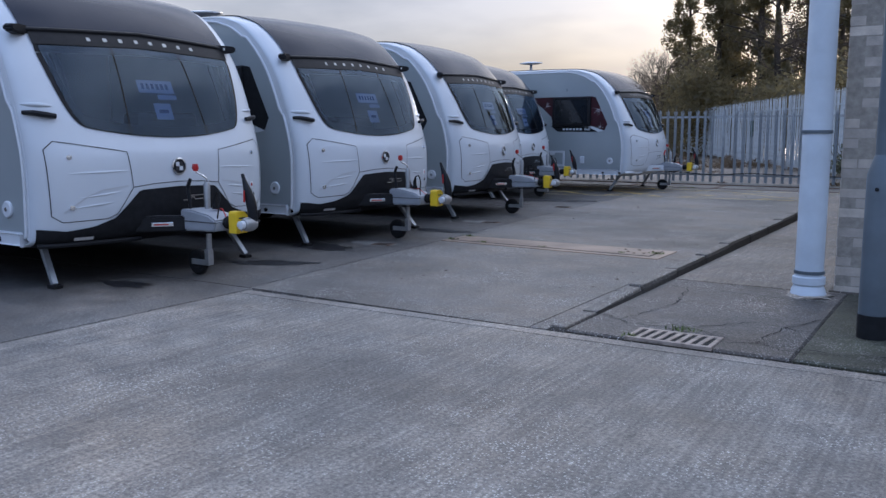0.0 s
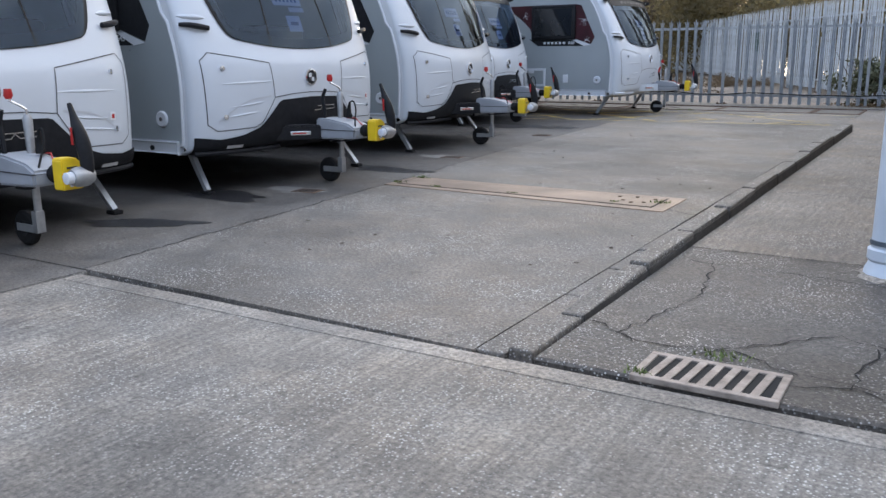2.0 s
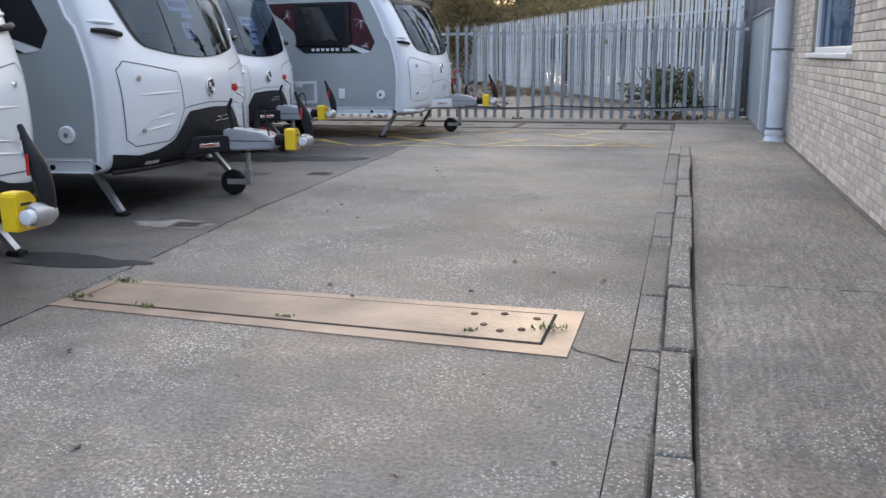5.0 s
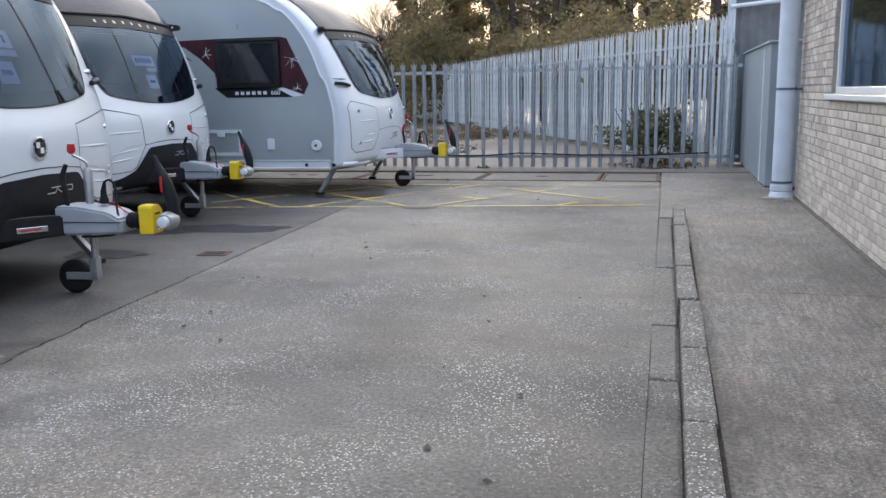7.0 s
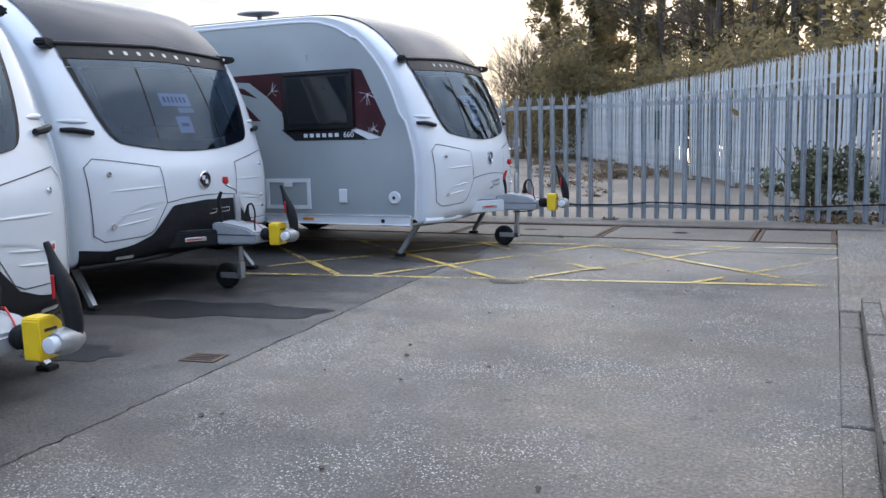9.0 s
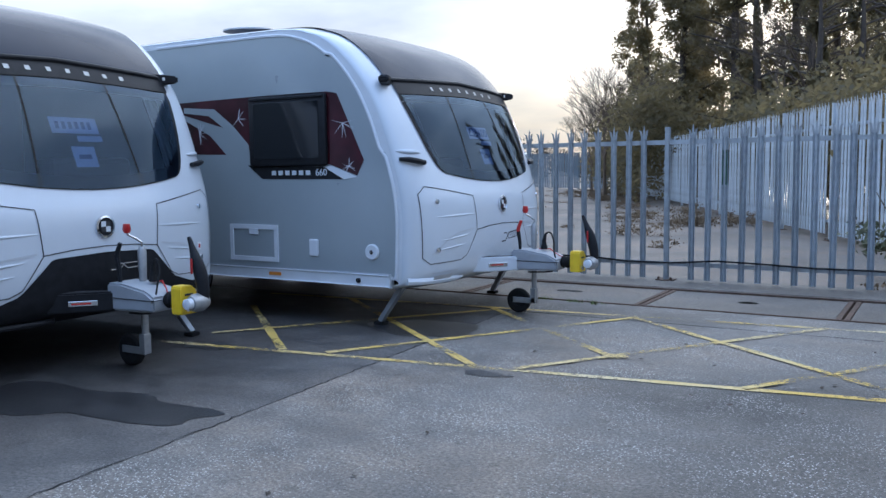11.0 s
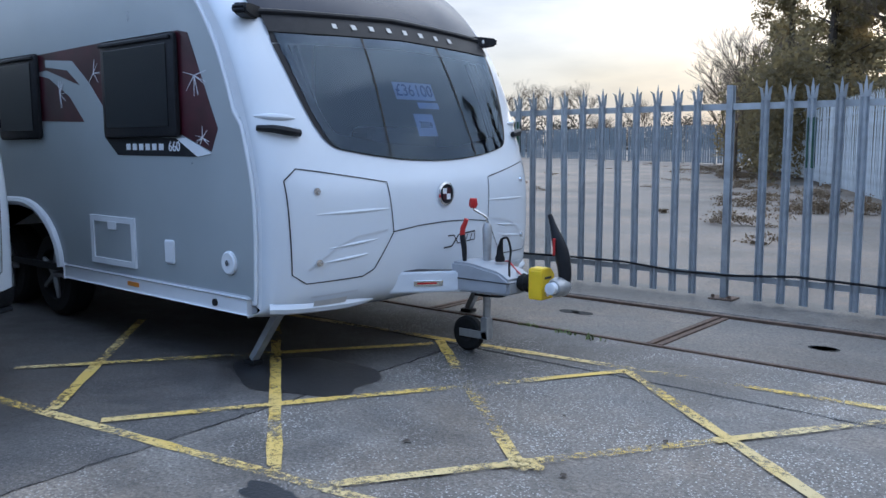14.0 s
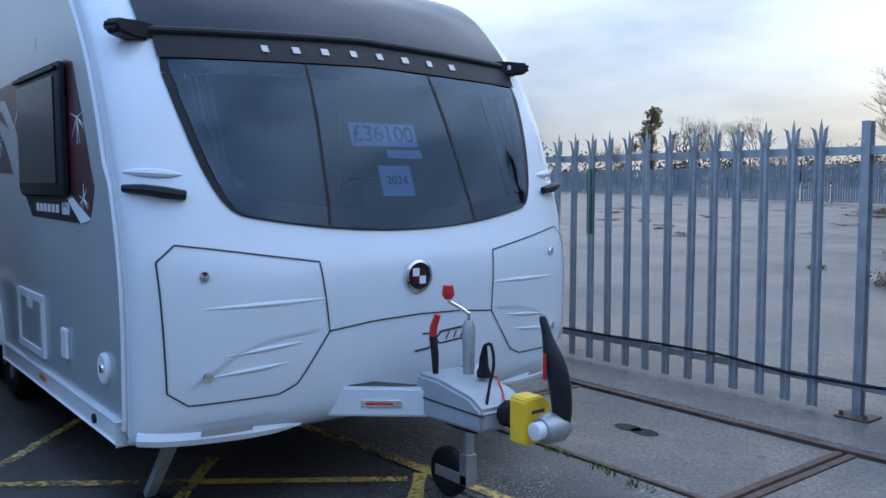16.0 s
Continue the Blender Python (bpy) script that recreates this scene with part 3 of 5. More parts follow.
        wing = part("marker_wing", out, M_BLACK, root, "black corner wing with marker lamp", True)
        part("marker_lamp", box(p.x + 0.03, p.y + sgn * 0.06 - 0.03, p.z - 0.012, p.x + 0.055, p.y + sgn * 0.06 + 0.03, p.z + 0.014, 0.004), M_CLEARLAMP, wing)
    # lettered strip drawn as plain chrome blocks
    for k in range(8):
        y = -0.53 + 0.152 * k
        z = 2.03 - 0.033 * abs(y)
        bm = ribbon([(y - 0.016 - 0.003 * (k % 3), z), (y + 0.016 + 0.003 * (k % 2), z)], 0.030, 0.022)
        part("name_block", bm, M_ALLOY, root)
    # doors of the gas locker
    door = [(-1.125, 1.12), (-1.055, 1.185), (-0.92, 1.165), (-0.485, 1.095), (-0.455, 0.80), (-0.60, 0.59), (-0.68, 0.555), (-1.03, 0.545), (-1.105, 0.60)]
    for sgn in (-1, 1):
        line = [(sgn * -y, z) for y, z in door] if sgn > 0 else door
        part("locker_door", ribbon(line, 0.0065, 0.004, True), M_SEAM, root)
        for z in (0.66, 1.06):
            p = surf(sgn * 0.96, z)
            part("lock", lathe([(0.020, 0), (0.020, 0.014), (0.001, 0.016)], Matrix.Translation(p) @ pose(0, 0, 0, 0, 90, sgn * 25), 12), M_CHROME, root, smooth=True)
        # moulded fins
        for z, y0, y1 in ((0.73, 0.58, 0.90), (0.655, 0.64, 0.95)):
            fin = tube([surf(sgn * y, z + 0.10 * (0.95 - y), -0.001) for y in spread(y0, y1, 6)], [0.003, 0.007, 0.009, 0.009, 0.008, 0.005, 0.003], 8)
            part("moulded_fin", fin, M_WHITE, root, smooth=True)
        part("crease_shade", ribbon([(sgn * 1.02, 0.62), (sgn * 0.85, 0.74), (sgn * 0.72, 0.79), (sgn * 0.5, 0.815)], 0.012, 0.004), M_GROOVE, root)
        swell = tube([surf(sgn * y, 0.95 - 0.02 * y, -0.006) for y in spread(0.30, 1.05, 8)], [0.002, 0.005, 0.008, 0.011, 0.013, 0.013, 0.011, 0.008, 0.003], 8)
        part("moulded_swell", swell, M_WHITE, root, smooth=True)
        # grab handle in its recess
        a, b = surf(sgn * 1.19, 1.405, 0.02), surf(sgn * 0.99, 1.375, 0.02)
        hb = tube([a, a * 0.66 + b * 0.34 + Vector((0.025, sgn * 0.012, 0.005)), a * 0.33 + b * 0.67 + Vector((0.025, sgn * 0.012, 0.002)), b], [0.016, 0.022, 0.024, 0.020], 8)
        part("grab_handle", hb, M_BLACK, root, "black grab handle", True)
        lid = tube([surf(sgn * y, 1.475 - 0.06 * (1.19 - y), 0.0) for y in spread(0.99, 1.19, 5)], [0.004, 0.016, 0.02, 0.02, 0.016, 0.006], 8)
        part("handle_hood", lid, M_WHITE, root, smooth=True)
        if not dark:
            part("foot_lamp", ribbon([(sgn * 0.78, 0.44), (sgn * 0.98, 0.435)], 0.03, 0.02), M_CLEARLAMP, root)
    part("centre_seam", ribbon([(-0.46, 0.80), (-0.25, 0.822), (0, 0.83), (0.25, 0.822), (0.46, 0.80)], 0.0065, 0.004), M_SEAM, root)
    # round badge
    bp = surf(0, 0.962 if dark else 1.005)
    bm = Matrix.Translation(bp) @ pose(0, 0, 0, 0, 90, 0)
    badge = part("badge", lathe([(0.075, 0.0), (0.075, 0.016), (0.062, 0.02), (0.060, 0.014)], bm, 28), M_CHROME, root, smooth=True)
    part("badge_disc", lathe([(0.061, 0.013), (0.001, 0.014)], bm, 28), M_BLACK, badge)
    for k, (sy, sz) in enumerate(((-1, 1), (1, -1), (1, 1), (-1, -1))):
        x = bp.x + 0.016
        part("badge_field", box(x, min(0, sy * 0.036), bp.z + min(0, sz * 0.036), x + 0.002, max(0, sy * 0.036), bp.z + max(0, sz * 0.036)), M_TRIM if k < 2 else (M_SEAM if dark else M_REDGRAPHIC), badge)
    # lower moulding
    if dark:
        top = lambda y: float(np.interp(abs(y), [0, 0.40, 0.62, 0.80, 1.0, 1.18], [0.79, 0.775, 0.56, 0.50, 0.475, 0.50]))
        part("bumper", panel(spread(-1.19, 1.19, 64), lambda y: 0.37 - 0.03 * bow(abs(y) / HW), top, 0.014, 6), M_BLACK, root, "black lower bumper moulding", True)
        for sgn in (-1, 1):
            part("bumper_lip", tube([surf(sgn * y, 0.385, 0.03) for y in spread(0.35, 1.17, 10)], [0.02] * 11, 8), M_BLACK, root, smooth=True)
            part("fog_lamp", ribbon([(sgn * 0.80, 0.425), (sgn * 0.95, 0.425)], 0.02, 0.035), M_CLEARLAMP, root)
        part("model_script", ribbon([(0.02, 0.665), (0.10, 0.665), (0.13, 0.70), (0.30, 0.70)], 0.008, 0.024), M_CHROME, root)
        part("model_script", ribbon([(0.06, 0.70), (0.12, 0.70), (0.16, 0.665), (0.30, 0.668), (0.30, 0.70)], 0.008, 0.024), M_CHROME, root)
    else:
        for sgn in (-1, 1):
            part("valance_lip", tube([surf(sgn * y, 0.415 - 0.02 * bow(y / HW), 0.0) for y in spread(0.55, 1.19, 10)], [0.006, 0.02, 0.028, 0.032, 0.034, 0.034, 0.034, 0.034, 0.034, 0.034, 0.034], 8), M_WHITE, root, smooth=True)
            part("valance_groove_shade", ribbon([(sgn * 0.70, 0.475), (sgn * 1.0, 0.465)], 0.010, 0.004), M_GROOVE, root)
        part("model_script", ribbon([(-0.02, 0.66), (0.06, 0.665), (0.13, 0.735), (0.30, 0.745)], 0.010, 0.004), M_SEAM, root)
        part("model_script", ribbon([(0.02, 0.735), (0.08, 0.735), (0.12, 0.68), (0.30, 0.69), (0.30, 0.745)], 0.008, 0.004), M_SEAM, root)
        for k in range(3):
            part("model_script", ribbon([(0.16 + 0.045 * k, 0.695), (0.18 + 0.045 * k, 0.73)], 0.008, 0.004), M_SEAM, root)
    # draw bar
    for sgn in (-1, 1):
        arm = prism([(-0.25, sgn * 0.66), (0.24, sgn * 0.10), (0.24, sgn * 0.055), (0.05, sgn * 0.16), (-0.25, sgn * 0.50)], 0.13, pose(0, 0, 0.415))
        bmesh.ops.bevel(arm, geom=arm.edges[:], offset=0.01, segments=2, affect="EDGES")
        # flat dark patch standing in for the shade inside an open trough
        trough = prism([(-0.10, sgn * 0.46), (0.17, sgn * 0.145), (0.17, sgn * 0.115), (-0.02, sgn * 0.24), (-0.10, sgn * 0.36)], 0.004, pose(0, 0, 0.5445))
        part("trough_shade", trough, M_SEAM, root)
        fair = part("drawbar_fairing", arm, M_WHITE if not dark else M_BLACK, root, "", True)
        a, b = Vector((0.02, sgn * 0.345, 0.475)), Vector((0.17, sgn * 0.174, 0.475))
        q = b - a
        nrm = Vector((q.y, -q.x, 0)).normalized()
        if nrm.y * sgn < 0:
            nrm = -nrm
        plate = bmesh.new()
        tm = Matrix((((q.normalized()).x, 0, nrm.x, a.x + q.x * .5 + nrm.x * .006), ((q.normalized()).y, 0, nrm.y, a.y + q.y * .5 + nrm.y * .006), (0, 1, 0, 0.475), (0, 0, 0, 1)))
        merge(plate, box(-0.09, -0.018, -0.004, 0.09, 0.018, 0.004, 0.003))
        bmesh.ops.transform(plate, matrix=tm, verts=plate.verts[:])
        part("maker_plate", plate, M_CHROME, fair, "small silver plate with red marks")
        stripe = box(-0.07, -0.006, 0.004, 0.05, 0.005, 0.0055)
        bmesh.ops.transform(stripe, matrix=tm, verts=stripe.verts[:])
        part("plate_mark", stripe, M_RED, fair)
        top_x, foot = (-0.58, -0.30) if dark else (-0.40, -0.64)
        leg = tube([(top_x, sgn * 0.97, 0.40), (foot, sgn * 1.03, 0.03)], [0.034, 0.030], 4)
        part("corner_steady", leg, M_GALV, root)
        part("steady_foot", box(foot - 0.05, sgn * 1.03 - 0.04, 0.0, foot + 0.05, sgn * 1.03 + 0.04, 0.03, 0.006), M_RUBBER, root)
    body = prism([(0.16, 0.415), (0.60, 0.43), (0.60, 0.52), (0.52, 0.565), (0.30, 0.60), (0.16, 0.60)], 0.25, pose(0, 0.125, 0, 90, 0, 0))
    bmesh.ops.bevel(body, geom=body.edges[:], offset=0.014, segments=2, affect="EDGES")
    part("hitch_cover", body, M_HITCH, root, "grey plastic hitch cover", True)
    part("cover_trim", box(0.17, -0.129, 0.50, 0.60, 0.129, 0.506), M_SEAM, root)
    gaiter = [(0.045 + 0.010 * (k % 2), 0.018 * k) for k in range(8)]
    part("rubber_gaiter", lathe(gaiter, pose(0.60, 0, 0.50, 0, 90, 0), 16), M_RUBBER, root, smooth=True)
    lock = prism([(-0.068, -0.085), (0.058, -0.085), (0.066, -0.076), (0.066, 0.06), (0.025, 0.098), (-0.058, 0.098), (-0.068, 0.086)], 0.095, Matrix.Translation((0.70, 0.0, 0.505)) @ pose(0, 0, 0, 90, 0, 90))
    bmesh.ops.bevel(lock, geom=lock.edges[:], offset=0.006, segments=2, affect="EDGES")
    lk = part("hitch_lock", lock, M_YELLOW, root, "yellow steel hitch lock", True)
    part("lock_barrel", lathe([(0.022, 0), (0.022, 0.012), (0.008, 0.014), (0.001, 0.006)], pose(0.795, -0.02, 0.46, 0, 90, 0), 14), M_CHROME, lk, smooth=True)
    part("lock_mark", box(0.7945, -0.038, 0.540, 0.7965, 0.03, 0.553), M_SEAM, lk)
    part("coupling_head", lathe([(0.001, -0.075), (0.04, -0.07), (0.058, -0.03), (0.058, 0.03), (0.045, 0.06), (0.001, 0.065)], pose(0.87, 0.0, 0.50, 90, 0, 0), 18), M_ALLOY, root, "cast alloy coupling head", True)
    part("friction_pad", lathe([(0.034, 0), (0.034, 0.04), (0.020, 0.045), (0.001, 0.045)], pose(0.87, -0.058, 0.50, 90, 0, 0), 16), M_TRIM, root, smooth=True)
    part("stabiliser_handle", tube(eased([(0.87, 0.03, 0.47), (0.885, 0.035, 0.56), (0.865, 0.035, 0.68), (0.835, 0.03, 0.77), (0.80, 0.03, 0.86), (0.78, 0.03, 0.91)], 3), [0.036, 0.037, 0.038, 0.039, 0.041, 0.043, 0.043, 0.042, 0.040, 0.036, 0.029, 0.022, 0.018, 0.016, 0.015, 0.012], 10), M_BLACK, root, "black stabiliser handle", True)
    part("handle_tag", box(0.835, -0.022, 0.68, 0.85, -0.012, 0.78, 0.004), M_RED, root)
    # handbrake, jockey wheel and cables
    brake = part("handbrake", tube([(0.22, -0.06, 0.58), (0.215, -0.06, 0.68), (0.20, -0.06, 0.76)], [0.012, 0.017, 0.018], 8), M_BLACK, root, smooth=True)
    part("handbrake_grip", tube([(0.20, -0.06, 0.76), (0.205, -0.06, 0.80), (0.23, -0.055, 0.86)], [0.017, 0.017, 0.014], 8), M_RED if not dark else M_BLACK, brake, smooth=True)
    jock = part("jockey_wheel", tube([(0.30, 0.06, 0.20), (0.30, 0.06, 0.56), (0.30, 0.06, 0.80), (0.30, 0.06, 0.83)], [0.024, 0.024, 0.03, 0.018], 12), M_ALLOY, root, "steel jockey wheel stem with rubber wheel", True)
    part("jockey_crank", tube([(0.30, 0.06, 0.82), (0.30, 0.06, 0.86), (0.285, 0.03, 0.885), (0.25, -0.01, 0.915), (0.248, -0.012, 0.94)], 0.008, 8), M_CHROME, jock, smooth=True)
    part("crank_knob", tube([(0.248, -0.012, 0.925), (0.248, -0.012, 0.945), (0.248, -0.012, 0.985)], [0.018, 0.028, 0.022], 10), M_RED, jock, smooth=True)
    part("jockey_fork", box(0.10, 0.025, 0.10, 0.325, 0.033, 0.15, 0.003), M_ALLOY, jock)
    part("jockey_fork", box(0.275, 0.025, 0.10, 0.325, 0.085, 0.24, 0.004), M_ALLOY, jock)
    part("jockey_tyre", lathe([(0.05, 0.032), (0.095, 0.032), (0.112, 0.018), (0.114, 0), (0.112, -0.018), (0.095, -0.032), (0.05, -0.032)], pose(0.14, 0.075, 0.114, 90, 0, 0), 26), M_RUBBER, jock, smooth=True)
    part("jockey_hub", lathe([(0.052, 0.028), (0.03, 0.02), (0.001, 0.022)], pose(0.14, 0.07, 0.114, 90, 0, 0), 16), M_BLACK, jock, smooth=True)
    plug = [(0.40, 0.06, 0.60), (0.40, 0.06, 0.68), (0.42, 0.05, 0.74), (0.47, 0.04, 0.75), (0.51, 0.02, 0.68), (0.53, -0.02, 0.60), (0.58, -0.09, 0.50), (0.56, -0.10, 0.43), (0.45, -0.09, 0.41), (0.30, -0.06, 0.40)]
    part("plug_cable", tube(eased(plug[2:]), 0.007, 8), M_RUBBER, root, smooth=True)
    part("plug", tube([plug[0], (0.40, 0.06, 0.625), (0.40, 0.06, 0.64), plug[1], plug[2]], [0.030, 0.030, 0.022, 0.019, 0.009], 12), M_RUBBER, root, "black rubber cable plug", True)
    part("breakaway_cable", tube([(0.22, 0.10, 0.585), (0.44, 0.10, 0.60), (0.52, 0.06, 0.56), (0.60, 0.0, 0.545)], 0.005, 6), M_RED, root)
    # near side fittings
    part("side_lamp_disc", lathe([(0.068, 0), (0.068, 0.012), (0.058, 0.02), (0.02, 0.016), (0.001, 0.016)], pose(-0.58, -HW - 0.003, 0.645, 90, 0, 0), 24), M_TRIM, root, "round white filler cap", True)
    part("disc_lock", lathe([(0.02, 0.016), (0.018, 0.024), (0.001, 0.024)], pose(-0.58, -HW - 0.003, 0.645, 90, 0, 0), 14), M_CHROME, root)
    part("socket_cover", box(-1.25, -HW - 0.022, 0.585, -1.15, -HW + 0.0, 0.735, 0.012), M_TRIM, root)
    if decal == "red":
        hatch = part("service_hatch", frame_ring(-2.19, 0.515, -1.61, 0.845, 0.04, -HW - 0.02, -HW), M_TRIM, root, "white framed service hatch")
        part("hatch_panel", box(-2.15, -HW - 0.010, 0.555, -1.65, -HW, 0.805), M_SILVER, hatch)
        part("hatch_catch", box(-1.95, -HW - 0.022, 0.755, -1.84, -HW - 0.01, 0.815, 0.006), M_TRIM, hatch)
    else:
        part("socket_cover", box(-1.42, -HW - 0.022, 0.585, -1.32, -HW, 0.735, 0.012), M_TRIM, root)
    part("marker_reflector", box(-1.72, -HW - 0.022, 0.395, -1.58, -HW - 0.015, 0.425, 0.003), M_AMBER, root)
    part("rail_cap", lathe([(0.022, 0), (0.022, 0.012), (0.001, 0.014)], pose(-0.72, -HW - 0.016, 0.40, 90, 0, 0), 12), M_BLACK, root)
    # window surround graphic on the near side
    gm = M_REDGRAPHIC if decal == "red" else M_BLACK
    part("side_graphic", side_prism([(-1.90, 1.36), (-1.90, 1.99), (-1.02, 1.99), (-0.92, 1.97), (-0.65, 1.41), (-0.72, 1.28), (-1.02, 1.38)], 0.006, 0.004), gm, root, "dark decal beside the window")
    part("side_graphic", side_prism([(-3.55, 1.80), (-3.2, 1.97), (-1.90, 1.99), (-1.90, 1.50), (-2.22, 1.72), (-2.75, 1.86)], 0.006, 0.004), gm, root)
    part("side_graphic", side_prism([(-2.95, 1.50), (-2.95, 1.84), (-2.72, 1.80), (-2.42, 1.66), (-2.22, 1.48)], 0.006, 0.004), gm, root)
    part("label_strip", side_prism([(-1.95, 1.38), (-1.78, 1.255), (-0.86, 1.25), (-1.06, 1.36)], 0.007, 0.004), M_BLACK, root, "black label strip")
    part("swoosh", side_prism([(-1.08, 1.36), (-0.98, 1.36), (-0.72, 1.27), (-0.86, 1.25)], 0.009, 0.004), M_TRIM, root)
    part("swoosh", side_prism([(-2.75, 1.93), (-2.35, 1.90), (-2.12, 1.74), (-1.93, 1.56), (-1.93, 1.48), (-2.2, 1.70), (-2.42, 1.84), (-2.75, 1.88)], 0.009, 0.004), M_SILVER, root)
    if decal == "red":
        rnd = random.Random(5)
        for cx, cz, s in ((-0.86, 1.72, 0.12), (-0.80, 1.36, 0.07), (-2.55, 1.68, 0.10), (-2.05, 1.80, 0.09)):
            for k in range(8):
                a = rnd.uniform(0, 6.28)
                part("crack_line", tube([(cx, -HW - 0.009, cz), (cx + s * math.cos(a), -HW - 0.009, cz + s * math.sin(a))], [0.0032, 0.0012], 4), M_TRIM, root)
        for k in range(6):
            part("name_block", box(-1.66 + 0.078 * k, -HW - 0.012, 1.288, -1.612 + 0.078 * k, -HW - 0.008, 1.328), M_TRIM, root)
        lettering("660", 0.085, pose(-1.10, -HW - 0.010, 1.308, 90, 0, 0), M_TRIM, root)
    else:
        for k in range(5):
            part("name_block", box(-1.45 + 0.07 * k, -HW - 0.012, 1.285, -1.40 + 0.07 * k, -HW - 0.008, 1.335), M_TRIM, root)
        lettering("545", 0.07, pose(-1.02, -HW - 0.010, 1.308, 90, 0, 0), M_TRIM, root)
    for x0, x1 in ((-1.90, -1.02), (-3.55, -2.85)):
        win = box(x0, -HW - 0.045, 1.365, x1, -HW, 1.985, 0.03)
        w = part("side_window", win, M_BLACK, root, "black framed side window", True)
        part("side_pane", box(x0 + 0.07, -HW - 0.052, 1.43, x1 - 0.07, -HW - 0.046, 1.92, 0.002), M_SIDEGLASS, w, "dark glossy window pane")
        part("window_rail", box(x0 + 0.02, -HW - 0.06, 1.945, x1 - 0.02, -HW - 0.044, 1.965, 0.004), M_BLACK, w)
    # inside, seen through the front window
    part("front_shelf", box(-0.75, -1.0, 1.02, -0.35, 1.0, 1.06), M_CREAM, root)
    part("seat_back", box(-1.25, -1.1, 0.6, -1.0, -0.35, 1.45, 0.05), M_CREAM, root)
    part("seat_back", box(-1.25, 0.35, 0.6, -1.0, 1.1, 1.45, 0.05), M_CREAM, root)
    part("bulkhead", box(-2.6, -1.15, 0.45, -2.55, 1.15, 2.5), M_CREAM, root)
    for sgn in (-1, 1):
        blind = bmesh.new()
        for k in range(6):
            y = sgn * (0.80 + 0.025 * k)
            tube([surf(y, 1.36, -0.07 - 0.012 * (k % 2)), surf(y, 1.65, -0.07 - 0.012 * (k % 2)), surf(y, 1.92, -0.07 - 0.012 * (k % 2))], 0.018, 6, blind)
        part("curtain", blind, M_CREAM, root, smooth=True)
    def sheet(y0, y1, z0, z1):
        bm = bmesh.new()
        ys2 = spread(y0, y1, 8)
        g = [[bm.verts.new(surf(y, z, -0.012)) for z in (z0, (z0 + z1) / 2, z1)] for y in ys2]
        for a, b in zip(g, g[1:]):
            for r in range(2):
                bm.faces.new((a[r], b[r], b[r + 1], a[r + 1]))
        return bm
    def tilt(y, z):
        e = 0.04
        across = (surf(y + e, z) - surf(y - e, z)).normalized()
        out = across.cross(surf(y, z + e) - surf(y, z - e)).normalized()
        rise, at = out.cross(across), surf(y, z, -0.009)
        return Matrix(((across.x, rise.x, out.x, at.x), (across.y, rise.y, out.y, at.y), (across.z, rise.z, out.z, at.z), (0, 0, 0, 1)))
    tag = part("price_sheet", sheet(-0.20, 0.17, 1.60, 1.71), M_PAPER, root, "white price sheet behind the window")
    card = part("year_card", sheet(-0.09, 0.09, 1.37, 1.51), M_PAPER, root, "white card behind the window")
    part("folded_leaflet", sheet(-0.02, 0.18, 1.545, 1.585), M_PAPER, root)
    if price:
        lettering(price, 0.115, tilt(-0.02, 1.655), M_INK, tag, depth=0.001)
        lettering("2024", 0.06, tilt(0.0, 1.44), M_SEAM, card, depth=0.001)
    else:
        for k in range(6):
            part("figure_bar", ribbon([(-0.15 + 0.05 * k, 1.63), (-0.15 + 0.05 * k, 1.68)], 0.028, -0.009), M_INK, tag)
        part("figure_bar", ribbon([(-0.05, 1.44), (0.05, 1.44)], 0.03, -0.009), M_INK, card)
    if dark:
        gas = ribbon([(0.93, 0.72), (0.935, 0.78)], 0.05, 0.006)
        part("gas_sticker", gas, M_PAPER, root, "small white and red gas sticker")
        part("gas_sticker", ribbon([(0.931, 0.735), (0.934, 0.765)], 0.026, 0.009), M_RED, root)
    # roof fittings
    if dish:
        mast = part("satellite_dish", tube([(-3.05, 0, 2.60), (-3.05, 0, 2.81)], [0.035, 0.03], 12), M_TRIM, root, "white low satellite dish on a stub", True)
        part("dish", lathe([(0.001, 0.0), (0.14, 0.005), (0.27, 0.03), (0.27, 0.045), (0.12, 0.07), (0.001, 0.075)], pose(-3.05, 0, 2.80, 3, 0, 0), 28), M_TRIM, mast, smooth=True)
    else:
        part("roof_light", box(-2.9, -0.35, 2.60, -2.2, 0.35, 2.68, 0.03), M_ROOFCAP, root, "dark low roof light", True)
    return root


ROW = "caravans parked in a row"
build_caravan(-5.75, 4.955, -1.5, True, False, ROW, "white and grey touring caravan with black bumper and yellow hitch lock", "black", "")
build_caravan(-5.76, 8.01, -1, True, True, ROW, "white and grey touring caravan with black bumper and yellow hitch lock", "black", "")
build_caravan(-6.04, 11.44, 5, True, True, ROW, "white and grey touring caravan with black bumper and yellow hitch lock", "black", "")
build_caravan(-7.23, 14.84, 1, True, False, ROW, "white touring caravan with black bumper set back in the row", "black", "")
build_caravan(-5.82, 18.015, 0, False, True, ROW, "white touring caravan with red side decals beside the fence", "red", "£36100")


# ---- ground ----
def slab(name, x0, y0, x1, y1, mat, top=0.0, parent=None, nx=1):
    """A cast slab with a slightly broken edge."""
    bm = box(x0, y0, top - 0.05, x1, y1, top, 0.012, segs=1)
    return part(name, bm, mat, parent)


ground_bm = bmesh.new()
gv = [ground_bm.verts.new(p) for p in ((-1500, -1500, -0.03), (1500, -1500, -0.03), (1500, 1500, -0.03), (-1500, 1500, -0.03))]
ground_bm.faces.new(gv)
